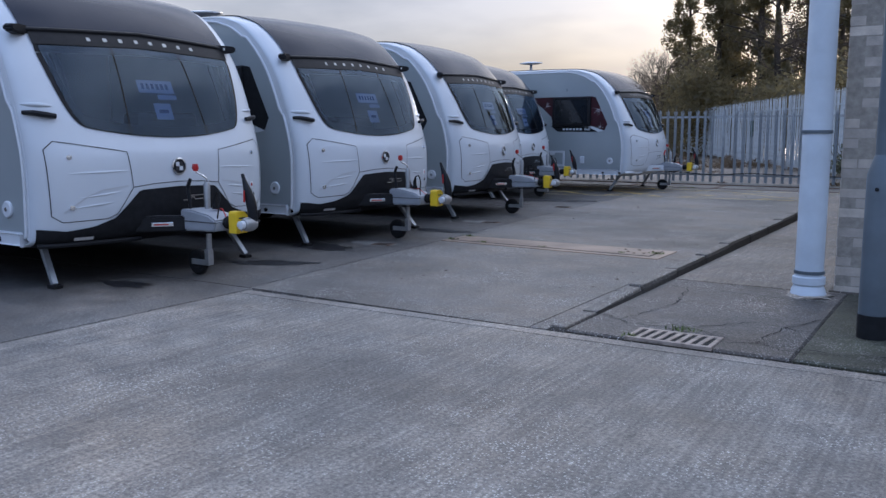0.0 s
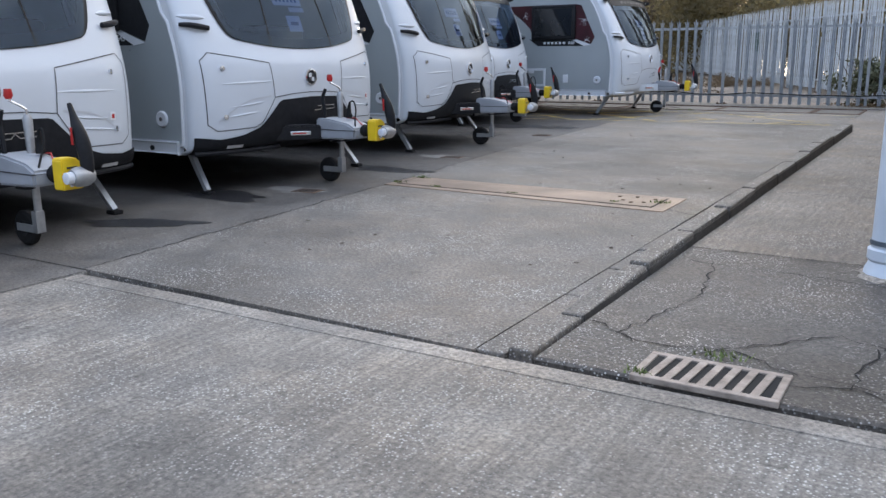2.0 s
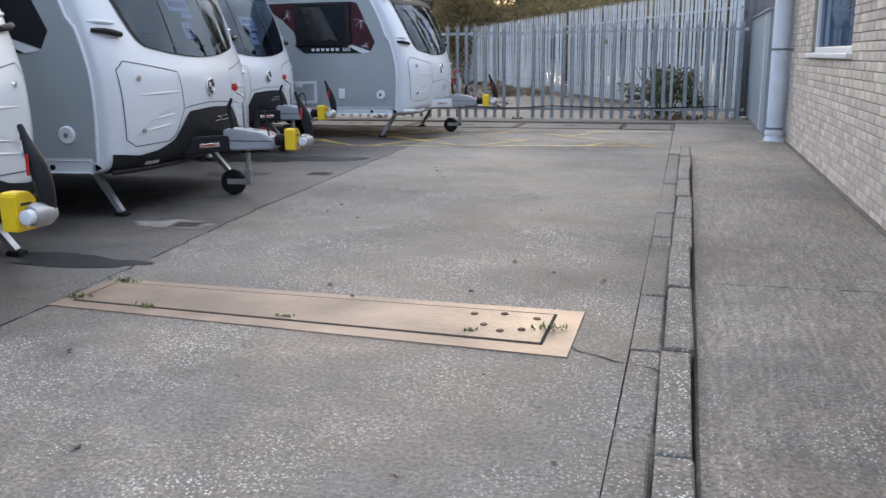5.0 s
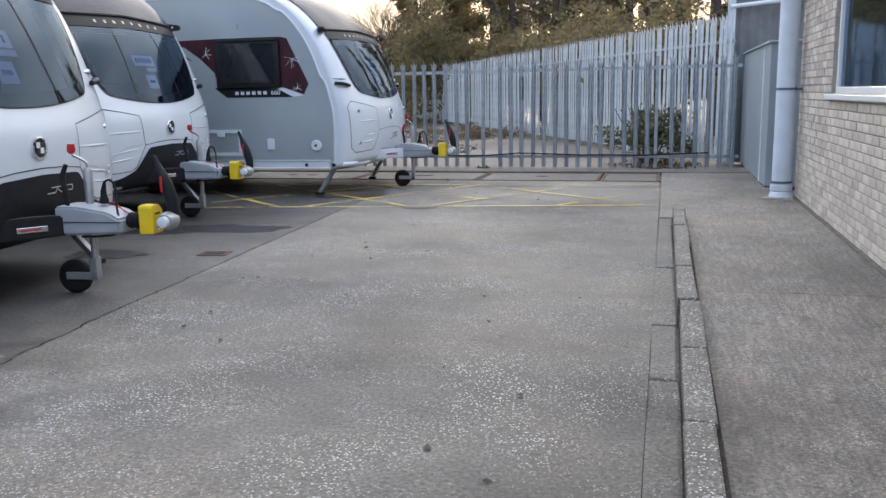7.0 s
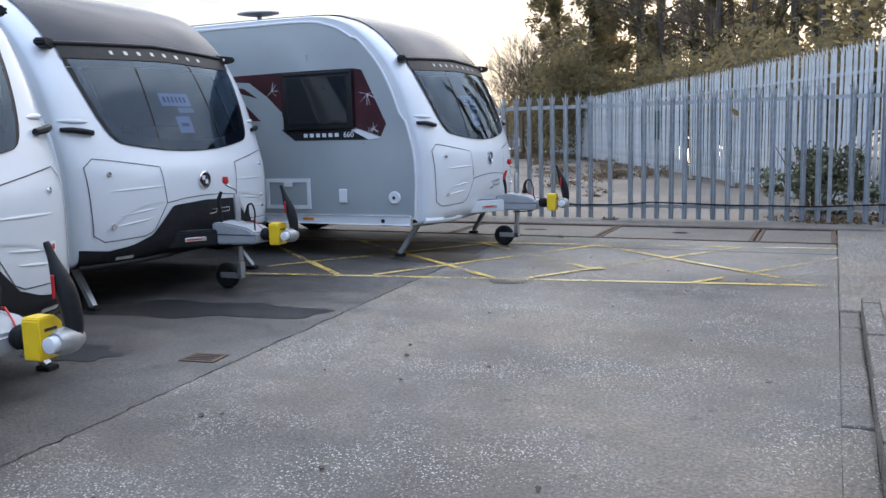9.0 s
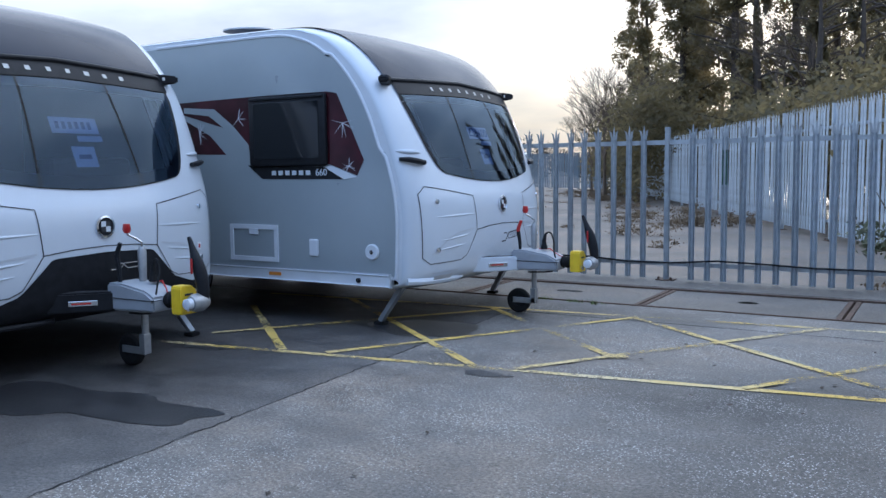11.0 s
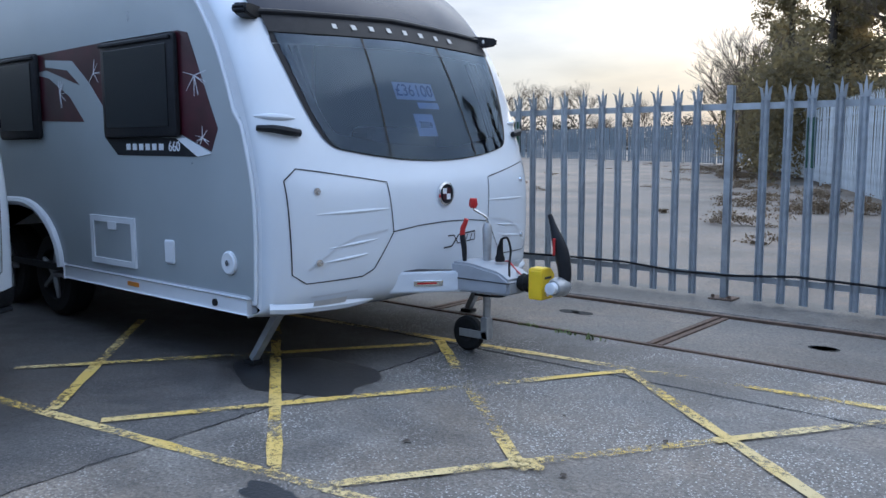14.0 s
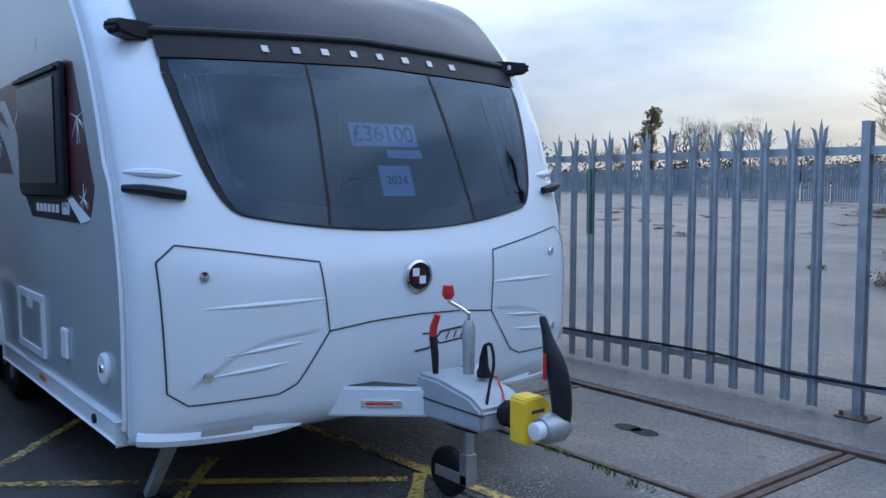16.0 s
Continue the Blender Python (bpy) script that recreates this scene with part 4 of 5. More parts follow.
tagged(part("ground", ground_bm, M_GROUND), "old pale concrete and earth ground reaching the horizon", "ground", kind="structure")


def setting(ob, label, category="ground"):
    return tagged(ob, label, category, kind="structure")


J = 0.007
setting(slab("road_1", -4.70 + J, -12, 9, 4.72 - J, M_NEAR), "brushed grey concrete slab", "concrete slab")
setting(slab("road_2", -18, -12, -4.70 - J, 4.80 - J, M_PARK), "dark worn concrete parking slab with shade painted in towards the caravans", "concrete slab")
EDGE = [(-4.76, 4.80), (-5.06, 8.2), (-5.34, 10.94), (-5.62, 15.3), (-5.80, 18.14)]
setting(part("road_3", prism([(x + 0.002, y) for x, y in EDGE] + [(-2.205, 18.14), (-2.205, 4.745)], 0.05, pose(0, 0, -0.05)), M_YARD), "grey speckled concrete yard slab", "concrete slab")
setting(part("road_4", prism([(x - 0.002, y) for x, y in EDGE][::-1] + [(-18, 4.82), (-18, 18.14)], 0.05, pose(0, 0, -0.05)), M_PARK), "dark worn concrete parking slab with shade painted in towards the caravans", "concrete slab")
setting(slab("road_5", -18, 18.15 + J, -2.205, 18.93, M_YARD), "grey concrete strip beside the cover plates", "concrete slab")
setting(part("trim", box(-4.66, 4.595, -0.02, 6.0, 4.708, 0.004, 0.002), M_EDGING), "smooth trowelled edge of the concrete slab", "slab edge")
setting(slab("pavement_1", -1.945, 6.95, -0.60, 16.0, M_PATH, 0.015), "brushed tan concrete footpath", "footpath")
setting(slab("pavement_5", -1.945, 4.75 + J, -0.60, 6.95, M_BROKEN, 0.014), "dark broken concrete round the drain grate", "footpath")
setting(slab("pavement_2", -2.205 + J, 15.42, -0.60, 21.0, M_PATH, 0.012), "pale concrete apron by the wall", "footpath")
setting(slab("pavement_3", -0.596, 4.75 + J, 9, 7.03, M_MOSSY, 0.016), "mossy stained concrete edge at the building", "footpath")
setting(slab("pavement_4", -18, 20.12, -0.9, 20.95, M_PIT, 0.03), "low concrete plinth under the fence", "plinth")

# unseen wall, added to stop sky light reaching under the caravans from behind
setting(part("wall_behind", box(-14.9, -6.0, -0.05, -14.65, 20.4, 2.3), M_PLINTH), "unseen plain dark wall added behind the caravans to keep light from under them", "wall")

# open crack lines filled with dirt
crack = bmesh.new()
rc = random.Random(3)
for pts in (EDGE, [(-4.70, 2.0), (-4.70, 4.75)], [(-8, 18.15), (-2.2, 18.15)], [(-1.84, 9.3), (-0.62, 9.3)], [(-1.84, 12.2), (-0.62, 12.25)], [(-1.84, 6.6), (-0.62, 6.5)], [(-2.45, 8.15), (-2.05, 7.95)], [(-1.4, 5.1), (-0.95, 5.6), (-0.5, 5.4)], [(-0.98, 5.05), (-0.4, 5.0), (0.4, 5.15)], [(-1.9, 5.3), (-1.62, 5.12), (-1.3, 5.2), (-1.02, 5.05)], [(-1.02, 4.92), (-0.82, 5.02), (-0.68, 4.9), (-0.3, 4.98)], [(-0.85, 5.0), (-0.78, 5.5), (-0.62, 5.9)], [(-1.75, 5.2), (-1.6, 5.9), (-1.7, 6.6)], [(-1.92, 6.95), (-0.62, 6.93)]):
    for a, b in zip(pts, pts[1:]):
        k = int(math.dist(a, b) / 0.06) + 1
        row = []
        d = Vector((b[0] - a[0], b[1] - a[1])).normalized()
        for i in range(k + 1):
            t = i / k
            w, o = rc.uniform(0.001, 0.006), rc.uniform(-0.018, 0.018)
            x, y = a[0] + (b[0] - a[0]) * t - d.y * o, a[1] + (b[1] - a[1]) * t + d.x * o
            zz = 0.0185 if x > -1.925 and y > 4.7 else 0.003
            row.append((crack.verts.new((x - d.y * w, y + d.x * w, zz)), crack.verts.new((x + d.y * w, y - d.x * w, zz))))
        for p, q in zip(row, row[1:]):
            crack.faces.new((p[0], p[1], q[1], q[0]))
bmesh.ops.recalc_face_normals(crack, faces=crack.faces[:])
setting(part("crack_lines", crack, M_HOLE), "dark cracks and joints in the concrete", "cracks")


def blot(name, cx, cy, rx, ry, mat, label, seed, z=0.004, n=40, turn=0.0, ragged=1.0):
    r = random.Random(seed)
    ph = [(r.uniform(0, 6.28), r.uniform(0.05, 0.16), k) for k in (2, 3, 5, 7)]
    bm = bmesh.new()
    vs = []
    for i in range(n):
        a = 2 * math.pi * i / n
        s = 1 + ragged * sum(m * math.sin(k * a + p) for p, m, k in ph)
        x, y = rx * s * math.cos(a), ry * s * math.sin(a)
        c, q = math.cos(radians(turn)), math.sin(radians(turn))
        vs.append(bm.verts.new((cx + x * c - y * q, cy + x * q + y * c, z)))
    bm.faces.new(vs)
    return tagged(part(name, bm, mat), label, "stain", kind="structure")


blot("oil_stain", -5.75, 4.36, 0.22, 0.13, M_OIL, "dark oil stain on the concrete", 1)
blot("oil_stain", -5.55, 5.85, 0.42, 0.14, M_OIL, "dark oil stain on the concrete", 2, turn=20)
blot("oil_stain", -6.72, 14.08, 0.92, 0.31, M_OIL, "long damp dark stain on the concrete", 3, turn=12)
blot("oil_stain", -6.60, 12.78, 0.30, 0.20, M_OIL, "dark oil stain on the concrete", 4)
blot("oil_stain", -6.04, 17.02, 0.50, 0.33, M_OIL, "dark filled pothole in the concrete", 5, turn=10, ragged=0.4)
blot("oil_stain", -7.10, 15.62, 0.24, 0.10, M_OIL, "dark damp stain on the concrete", 6)
blot("oil_stain", -4.83, 15.85, 0.14, 0.08, M_OIL, "small worn hole in the concrete", 8)
blot("oil_stain", -5.6, 9.0, 0.45, 0.16, M_OIL, "dark oil stain on the concrete", 9)
blot("oil_stain", -5.9, 7.0, 0.42, 0.20, M_OIL, "dark oil stain on the concrete", 10)
for cx, cy, s in ((-5.42, 7.52, 11), (-5.52, 10.16, 12), (-5.70, 12.95, 13)):
    if cy < 12:
        blot("pale_patch", cx - 0.12, cy, 0.30, 0.15, M_PALESTAIN, "pale cement patch round a drain", s, turn=8)
    g = tagged(empty("small_drain", pose(cx, cy, 0.0, 0, 0, 8)), "small rusty drain cover in a pale patch", "drain", "drains along the slab joint")
    part("frame", box(-0.12, -0.09, 0.0, 0.12, 0.09, 0.008, 0.003), M_RUST, g)
    for k in range(4):
        part("slot", box(-0.09, -0.065 + 0.036 * k, 0.008, 0.09, -0.049 + 0.036 * k, 0.0095), M_HOLE, g)

# kerb of single stones with a gutter beside it
kerb = setting(empty("kerb"), "weathered raised concrete kerb with pale lichen", "kerb")
gutter = setting(empty("gutter"), "broken concrete gutter strip along the kerb", "gutter")
rk = random.Random(8)
KERB_LEN = 0.9


def kerb_top(at):
    """The kerb stands prouder the further it is from the gate end."""
    return float(np.interp(at, [5.3, 6.5, 9.0, 12.0], [0.055, 0.075, 0.10, 0.115]))


y = 5.30
first = True
while y < 15.3:
    ln = min(KERB_LEN, 15.38 - y)
    bm = box(-0.055, 0.004, -0.05, 0.055, ln - 0.004, kerb_top(y + ln / 2) + rk.uniform(-0.006, 0.006), 0.012)
    if first:
        for v in bm.verts:
            if v.co.z > 0.0:
                v.co.z *= 0.5 + 0.5 * max(0.0, min(1.0, v.co.y / 0.85))
    for v in bm.verts:
        v.co.x += rk.uniform(-0.004, 0.004)
    # thin darker strip on the path side of each stone
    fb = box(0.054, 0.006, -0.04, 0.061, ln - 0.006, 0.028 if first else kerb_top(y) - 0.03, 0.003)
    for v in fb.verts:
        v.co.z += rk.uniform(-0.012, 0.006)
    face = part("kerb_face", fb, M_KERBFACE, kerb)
    ob = part("kerb_stone", bm, M_KERB, kerb)
    ob.matrix_basis = pose(-2.012 + rk.uniform(-0.006, 0.006), y, 0, 0, 0, rk.uniform(-0.3, 0.3))
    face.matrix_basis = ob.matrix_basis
    y += ln
    first = False
part("kerb_stone", box(-2.066, 4.78, -0.05, -1.955, 5.29, 0.026, 0.012), M_YARD, kerb)
y = 4.765
while y < 15.4:
    ln = rk.uniform(0.35, 1.1)
    bm = box(-2.2035, y + 0.003, -0.05, -2.074, y + ln - 0.006, rk.uniform(-0.006, 0.006), 0.012)
    for v in bm.verts:
        v.co.x += rk.uniform(-0.008, 0.008)
    part("gutter_stone", bm, M_YARD, gutter)
    y += ln

# slotted gully by the joint
GX0, GX1, GY0, GY1 = -1.55, -1.03, 4.745, 5.03
grate = tagged(empty("drain_grate"), "worn cast iron drain grate with long slots", "drain grate")
part("pit", box(GX0 + 0.01, GY0 + 0.01, 0.003, GX1 - 0.01, GY1 - 0.01, 0.018), M_HOLE, grate)
fr = bmesh.new()
for a in ((GX0, GY0, GX1, GY0 + 0.03), (GX0, GY1 - 0.03, GX1, GY1), (GX0, GY0 + 0.03, GX0 + 0.03, GY1 - 0.03), (GX1 - 0.03, GY0 + 0.03, GX1, GY1 - 0.03)):
    box(a[0], a[1], 0.0, a[2], a[3], 0.025, 0.004, fr)
part("frame", fr, M_IRON, grate)
NB = 8
for k in range(NB - 1):
    slot = (GX1 - GX0 - 0.06 - 0.03 * (NB - 1)) / NB
    x = GX0 + 0.03 + slot * (k + 1) + 0.03 * k + 0.015
    b = prism([(-0.015, -0.12), (0.015, -0.12), (0.015, 0.12), (-0.015, 0.12)], 0.016, pose(x, (GY0 + GY1) / 2, 0.008, 0, 0, -4))
    part("bar", b, M_IRON, grate)

# long tan cover let into the yard
PX0, PX1, PY0, PY1 = -5.05, -2.44, 8.15, 8.67
cover = tagged(empty("inspection_cover"), "long tan concrete and steel inspection cover, weedy edges", "cover")


def skewed(x0, y0, x1, y1, z0, z1):
    """A plate whose front edge runs out of square with its back."""
    def drift(x, y):
        return y - 0.12 * (x - PX0) / (PX1 - PX0) * (PY1 - y) / (PY1 - PY0)
    return prism([(x, drift(x, y)) for x, y in ((x0, y0), (x1, y0), (x1, y1), (x0, y1))], z1 - z0, pose(0, 0, z0))


part("surround", skewed(PX0, PY0, PX1, PY1, -0.02, 0.006), M_TAN, cover)
part("gap", skewed(PX0 + 0.07, PY0 + 0.095, PX1 - 0.12, PY1 - 0.065, 0.0, 0.008), M_HOLE, cover)
part("plate", skewed(PX0 + 0.085, PY0 + 0.108, PX1 - 0.135, PY1 - 0.078, 0.0, 0.010), M_TAN, cover)
for x, yy in ((PX1 - 0.42, PY0 + 0.20), (PX1 - 0.36, PY1 - 0.14), (PX1 - 0.24, PY0 + 0.17), (PX1 - 0.2, PY1 - 0.18), (PX1 - 0.5, PY1 - 0.17), (PX1 - 0.33, PY0 + 0.13)):
    part("lifting_bolt", lathe([(0.018, 0.010), (0.016, 0.015), (0.001, 0.015)], pose(x, yy, 0), 10), M_RUST, cover)


def weed(x, y, s, seed, zb=0.0):
    r = random.Random(seed)
    vs, fs = [], []
    for k in range(34):
        a, d = r.uniform(0, 6.28), r.uniform(0, s)
        bx, by = x + d * math.cos(a), y + 0.5 * d * math.sin(a)
        h, b2 = r.uniform(0.012, 0.034) * (s / 0.1), r.uniform(0, 6.28)
        i = len(vs)
        w = 0.006
        vs += [(bx - w * math.sin(b2), by + w * math.cos(b2), zb), (bx + w * math.sin(b2), by - w * math.cos(b2), zb), (bx + h * 0.7 * math.cos(b2), by + h * 0.7 * math.sin(b2), zb + h)]
        fs.append((i, i + 1, i + 2))
    ob = mesh_part("weed", vs, fs, M_WEED)
    return tagged(ob, "small green weed in a concrete joint", "weed", "weeds in joints", "stuff")


for k, (x, yy, s, z) in enumerate(((-4.95, 8.62, 0.10, 0.008), (-4.98, 8.3, 0.08, 0.008), (-4.55, 8.24, 0.07, 0.008), (-3.8, 8.25, 0.05, 0.008), (-2.56, 8.36, 0.09, 0.01), (-2.9, 8.26, 0.05, 0.008), (-5.25, 18.85, 0.14, 0.0), (-5.45, 18.9, 0.10, 0.0), (-1.53, 4.78, 0.07, 0.02), (-1.3, 5.1, 0.12, 0.02), (-5.8, 18.93, 0.1, 0))):
    weed(x, yy, s, 40 + k, z)

# yellow hatched box, worn
lines = setting(empty("road_markings"), "worn yellow hatched box painted on the yard", "road marking")


def painted(a, b, w=0.066, lift=0.006):
    d = Vector((b[0] - a[0], b[1] - a[1], 0)).normalized()
    n2 = Vector((-d.y, d.x, 0)) * w / 2
    bm = bmesh.new()
    k = max(2, int(math.dist(a, b) / 0.15))
    row = []
    for i in range(k + 1):
        p = Vector((a[0] + (b[0] - a[0]) * i / k, a[1] + (b[1] - a[1]) * i / k, lift))
        q = n2 * rk.uniform(0.8, 1.15)
        row.append((bm.verts.new(p + q), bm.verts.new(p - q)))
    for p, q in zip(row, row[1:]):
        bm.faces.new((p[0], p[1], q[1], q[0]))
    bmesh.ops.recalc_face_normals(bm, faces=bm.faces[:])
    part("painted_line", bm, M_PAINT, lines)


for li, (a, b) in enumerate((((-7.6, 15.57), (-2.30, 16.40)), ((-8.6, 17.95), (-2.2, 18.58)), ((-6.50, 15.78), (-8.2, 17.25)), ((-6.15, 15.86), (-4.63, 18.30)),
             ((-5.0, 16.0), (-7.6, 18.05)), ((-4.24, 16.66), (-5.98, 18.15)), ((-2.40, 16.46), (-4.66, 18.28)), ((-4.72, 16.05), (-3.1, 18.5)), ((-7.46, 16.0), (-5.95, 18.05)), ((-3.30, 16.24), (-2.18, 17.92)))):
    painted(a, b, lift=0.0045 + 0.0007 * li)
blot("paint_blob", -4.26, 16.70, 0.09, 0.06, M_PAINT, "worn yellow paint blob", 77, 0.0125)

# cover plates in front of the fence
pits = setting(empty("pit_covers"), "long concrete cover plates edged with rusty steel", "cover plates")
xs = [-16.0, -13.5, -11.0, -8.9, -6.75, -4.83, -3.05, -2.2]
for a, b in zip(xs, xs[1:]):
    part("plate", box(a + 0.06, 18.97, -0.04, b - 0.06, 20.06, 0.004, 0.004), M_PIT, pits)
    part("edge_angle", box(b - 0.055, 18.97, -0.04, b - 0.012, 20.06, 0.010, 0.003), M_RUST, pits)
    part("edge_angle", box(b + 0.012, 18.97, -0.04, b + 0.055, 20.06, 0.010, 0.003), M_RUST, pits)
    for x in (a + 0.9, b - 0.9):
        if b - a > 1.7:
            part("lifting_hole", prism([(0.09 * math.cos(t), 0.06 * math.sin(t)) for t in spread(0, 5.7, 11)], 0.002, pose(x, 19.55, 0.0045)), M_HOLE, pits)
part("edge_rail", box(-16, 18.935, -0.04, -2.2, 18.965, 0.008), M_RUST, pits)
part("edge_rail", box(-16, 20.07, -0.04, -2.2, 20.11, 0.022), M_RUST, pits)


# ---- fences ----
def pale_mesh(height, width, tri):
    """A W-section pale with a splayed triple point."""
    prof = [(-width / 2, 0.012), (-width * 0.28, -0.004), (-width * 0.12, 0.010), (0, 0.014), (width * 0.12, 0.010), (width * 0.28, -0.004), (width / 2, 0.012)]
    th = 0.003
    h0 = height - 0.16
    bm = bmesh.new()
    def rows(zs):
        out = []
        for z, sc in zs:
            out.append(([bm.verts.new((x * sc, -yy, z)) for x, yy in prof], [bm.verts.new((x * sc, -yy + th, z)) for x, yy in prof]))
        return out
    st = rows([(0, 1), (h0, 1)])
    k = len(prof)
    for (f0, b0), (f1, b1) in zip(st, st[1:]):
        for i in range(k - 1):
            bm.faces.new((f0[i], f0[i + 1], f1[i + 1], f1[i]))
            bm.faces.new((b0[i + 1], b0[i], b1[i], b1[i + 1]))
        for i in (0, k - 1):
            bm.faces.new((f0[i], f1[i], b1[i], b0[i]))
    # three prongs
    for x0, x1, tx, tz, ty in ((-width / 2, -width * 0.14, -width * 0.85, height - 0.05, 0.03), (-width * 0.2, width * 0.2, 0, height, 0.0), (width * 0.14, width / 2, width * 0.85, height - 0.05, 0.03)):
        mid = (x0 + x1) / 2
        q = [bm.verts.new(p) for p in ((x0, -0.004, h0), (x1, -0.004, h0), (mid * 0.6 + tx * 0.4 + (x1 - x0) * 0.42, -0.004 - ty * 0.4, h0 + 0.09), (tx, -0.004 - ty, tz), (mid * 0.6 + tx * 0.4 - (x1 - x0) * 0.42, -0.004 - ty * 0.4, h0 + 0.09))]
        bm.faces.new(q)
        q2 = [bm.verts.new(v.co + Vector((0, 0.004, 0))) for v in q]
        bm.faces.new(q2[::-1])
        for i in range(5):
            bm.faces.new((q[i], q2[i], q2[(i + 1) % 5], q[(i + 1) % 5]))
    bmesh.ops.recalc_face_normals(bm, faces=bm.faces[:])
    me = bpy.data.meshes.new("pale")
    bm.to_mesh(me)
    bm.free()
    return me


def palisade(name, start, end, height, spacing, post_gap, post_at, mat, label, base, rails, lift, wide=0.068):
    a, b = Vector(start), Vector(end)
    ln = (b - a).length
    ang = math.degrees(math.atan2(b.y - a.y, b.x - a.x))
    root = tagged(empty(name, pose(a.x, a.y, 0, 0, 0, ang)), label, "fence")
    me = pale_mesh(height - base - lift, wide, True)
    me.materials.append(mat)
    r = random.Random(21)
    k = 0
    posts = []
    x = post_at
    while x < ln:
        posts.append(x)
        x += post_gap
    x = 0.06
    while x < ln - 0.03:
        if min(abs(x - p) for p in posts) > 0.11:
            ob = new("pale", me)
            ob.parent = root
            ob.matrix_basis = pose(x + r.uniform(-0.006, 0.006), -0.03, base + lift, r.uniform(-0.5, 0.5), r.uniform(-0.5, 0.5), r.uniform(-2, 2))
        x += spacing
    for p in posts:
        bm = bmesh.new()
        for c in ((-0.024, -0.03, 0.024, -0.023), (-0.024, 0.03, 0.024, 0.037), (-0.004, -0.023, 0.004, 0.03)):
            box(p + c[0], c[1], base - 0.03, p + c[2], c[3], height - 0.03, bm=bm)
        post = part("post", bm, mat, root)
        part("foot_plate", box(p - 0.10, -0.09, base, p + 0.10, 0.09, base + 0.012, 0.003), M_RUST, post)
        for sx in (-0.07, 0.07):
            part("bolt", lathe([(0.014, 0), (0.014, 0.03), (0.001, 0.03)], pose(p + sx, -0.06, base + 0.01), 8), M_RUST, post)
    for z in rails:
        bm = bmesh.new()
        box(0, -0.012, z - 0.025, ln, -0.005, z + 0.025, bm=bm)
        box(0, -0.005, z - 0.025, ln, 0.03, z - 0.018, bm=bm)
        part("rail", bm, mat, root)
    return root


front_fence = palisade("palisade_fence", (-16.5, 20.70), (-1.05, 20.70), 1.80, 0.182, 2.78, 0.30, M_GALV, "galvanised palisade fence with splayed pointed pales", 0.03, (0.22, 1.60), 0.02)
palisade("palisade_fence", (-20.6, 62.0), (-1.12, 21.3), 2.45, 0.155, 2.9, 0.4, M_GALVFAR, "tall pale galvanised palisade fence along the scrub", -0.03, (0.32, 2.0), 0.12, 0.098)
palisade("palisade_fence", (-80.0, 92.0), (-20.6, 62.0), 2.40, 0.235, 3.0, 0.4, M_FARFENCE, "far galvanised palisade fence across the yard", -0.03, (0.4, 2.0), 0.05, 0.19)
for px, z0, z1 in ((12.072, 1.12, 1.50), (9.342, 1.02, 1.52)):
    coat = bmesh.new()
    prev = None
    for x, yy in ((-0.034, -0.0435), (-0.019, -0.0275), (-0.008, -0.0415), (0.008, -0.0455), (0.019, -0.0275), (0.034, -0.0435)):
        cur = [coat.verts.new((px + x, yy - 0.004, z)) for z in (z0, z1)] + [coat.verts.new((px + x, yy, z)) for z in (z1, z0)]
        if prev:
            for i in range(4):
                coat.faces.new((prev[i], cur[i], cur[(i + 1) % 4], prev[(i + 1) % 4]))
        prev = cur
    bmesh.ops.recalc_face_normals(coat, faces=coat.faces[:])
    part("paint_patch", coat, M_GREENPAINT, front_fence, "dark green painted patch on one pale")
cable_pts = [(-12 + 0.5 * i, 20.655, 0.235 + 0.018 * math.sin(i * 1.3) + (0.012 if i % 3 else 0.03)) for i in range(22)]
tagged(part("cable", tube(cable_pts, 0.010, 8), M_RUBBER, smooth=True), "black cable lying along the lower fence rail", "cable")


# ---- building ----
WX, WY0, WY1, WH = -0.70, 7.00, 17.25, 3.6
OY0, OY1, OZ0, OZ1 = 12.85, 15.38, 1.19, 2.35
west = setting(empty("wall_west"), "buff brick wall with a stained dark base", "wall")
for a in ((WY0, 0, OY0, WH), (OY1, 0, WY1, WH), (OY0, 0, OY1, OZ0), (OY0, OZ1, OY1, WH)):
    part("wall_core", box(WX + 0.008, a[0], a[1], WX + 0.30, a[2], a[3]), M_MORTAR, west)
south = setting(empty("wall_south"), "buff brick end wall of the building", "wall")
part("wall_core", box(WX + 0.31, WY0 + 0.008, 0, 9.0, WY0 + 0.30, WH), M_MORTAR, south)
setting(part("wall_north", box(WX + 0.31, WY1 - 0.3, 0, 9.0, WY1, WH), M_MORTAR), "plain brick wall at the far end", "wall")
setting(part("wall_east", box(8.7, WY0 + 0.31, 0, 9.0, WY1 - 0.31, WH), M_MORTAR), "plain brick wall at the back", "wall")
setting(part("roof", box(WX - 0.25, WY0 - 0.25, WH, 9.2, WY1 + 0.2, WH + 0.16, 0.02), M_FRAME), "flat roof with a white edge board", "roof")
setting(part("floor", box(WX + 0.31, WY0 + 0.31, -0.02, 8.69, WY1 - 0.31, 0.1), M_PIT), "plain concrete floor inside", "floor")
window = setting(empty("window_1"), "white framed window in the brick wall", "window")
fw = bmesh.new()
for a in ((OY0, OZ0, OY1, OZ0 + 0.06), (OY0, OZ1 - 0.06, OY1, OZ1), (OY0, OZ0 + 0.06, OY0 + 0.06, OZ1 - 0.06), (OY1 - 0.06, OZ0 + 0.06, OY1, OZ1 - 0.06)):
    box(WX + 0.04, a[0], a[1], WX + 0.11, a[2], a[3], 0.006, fw)
part("window_frame", fw, M_FRAME, window)
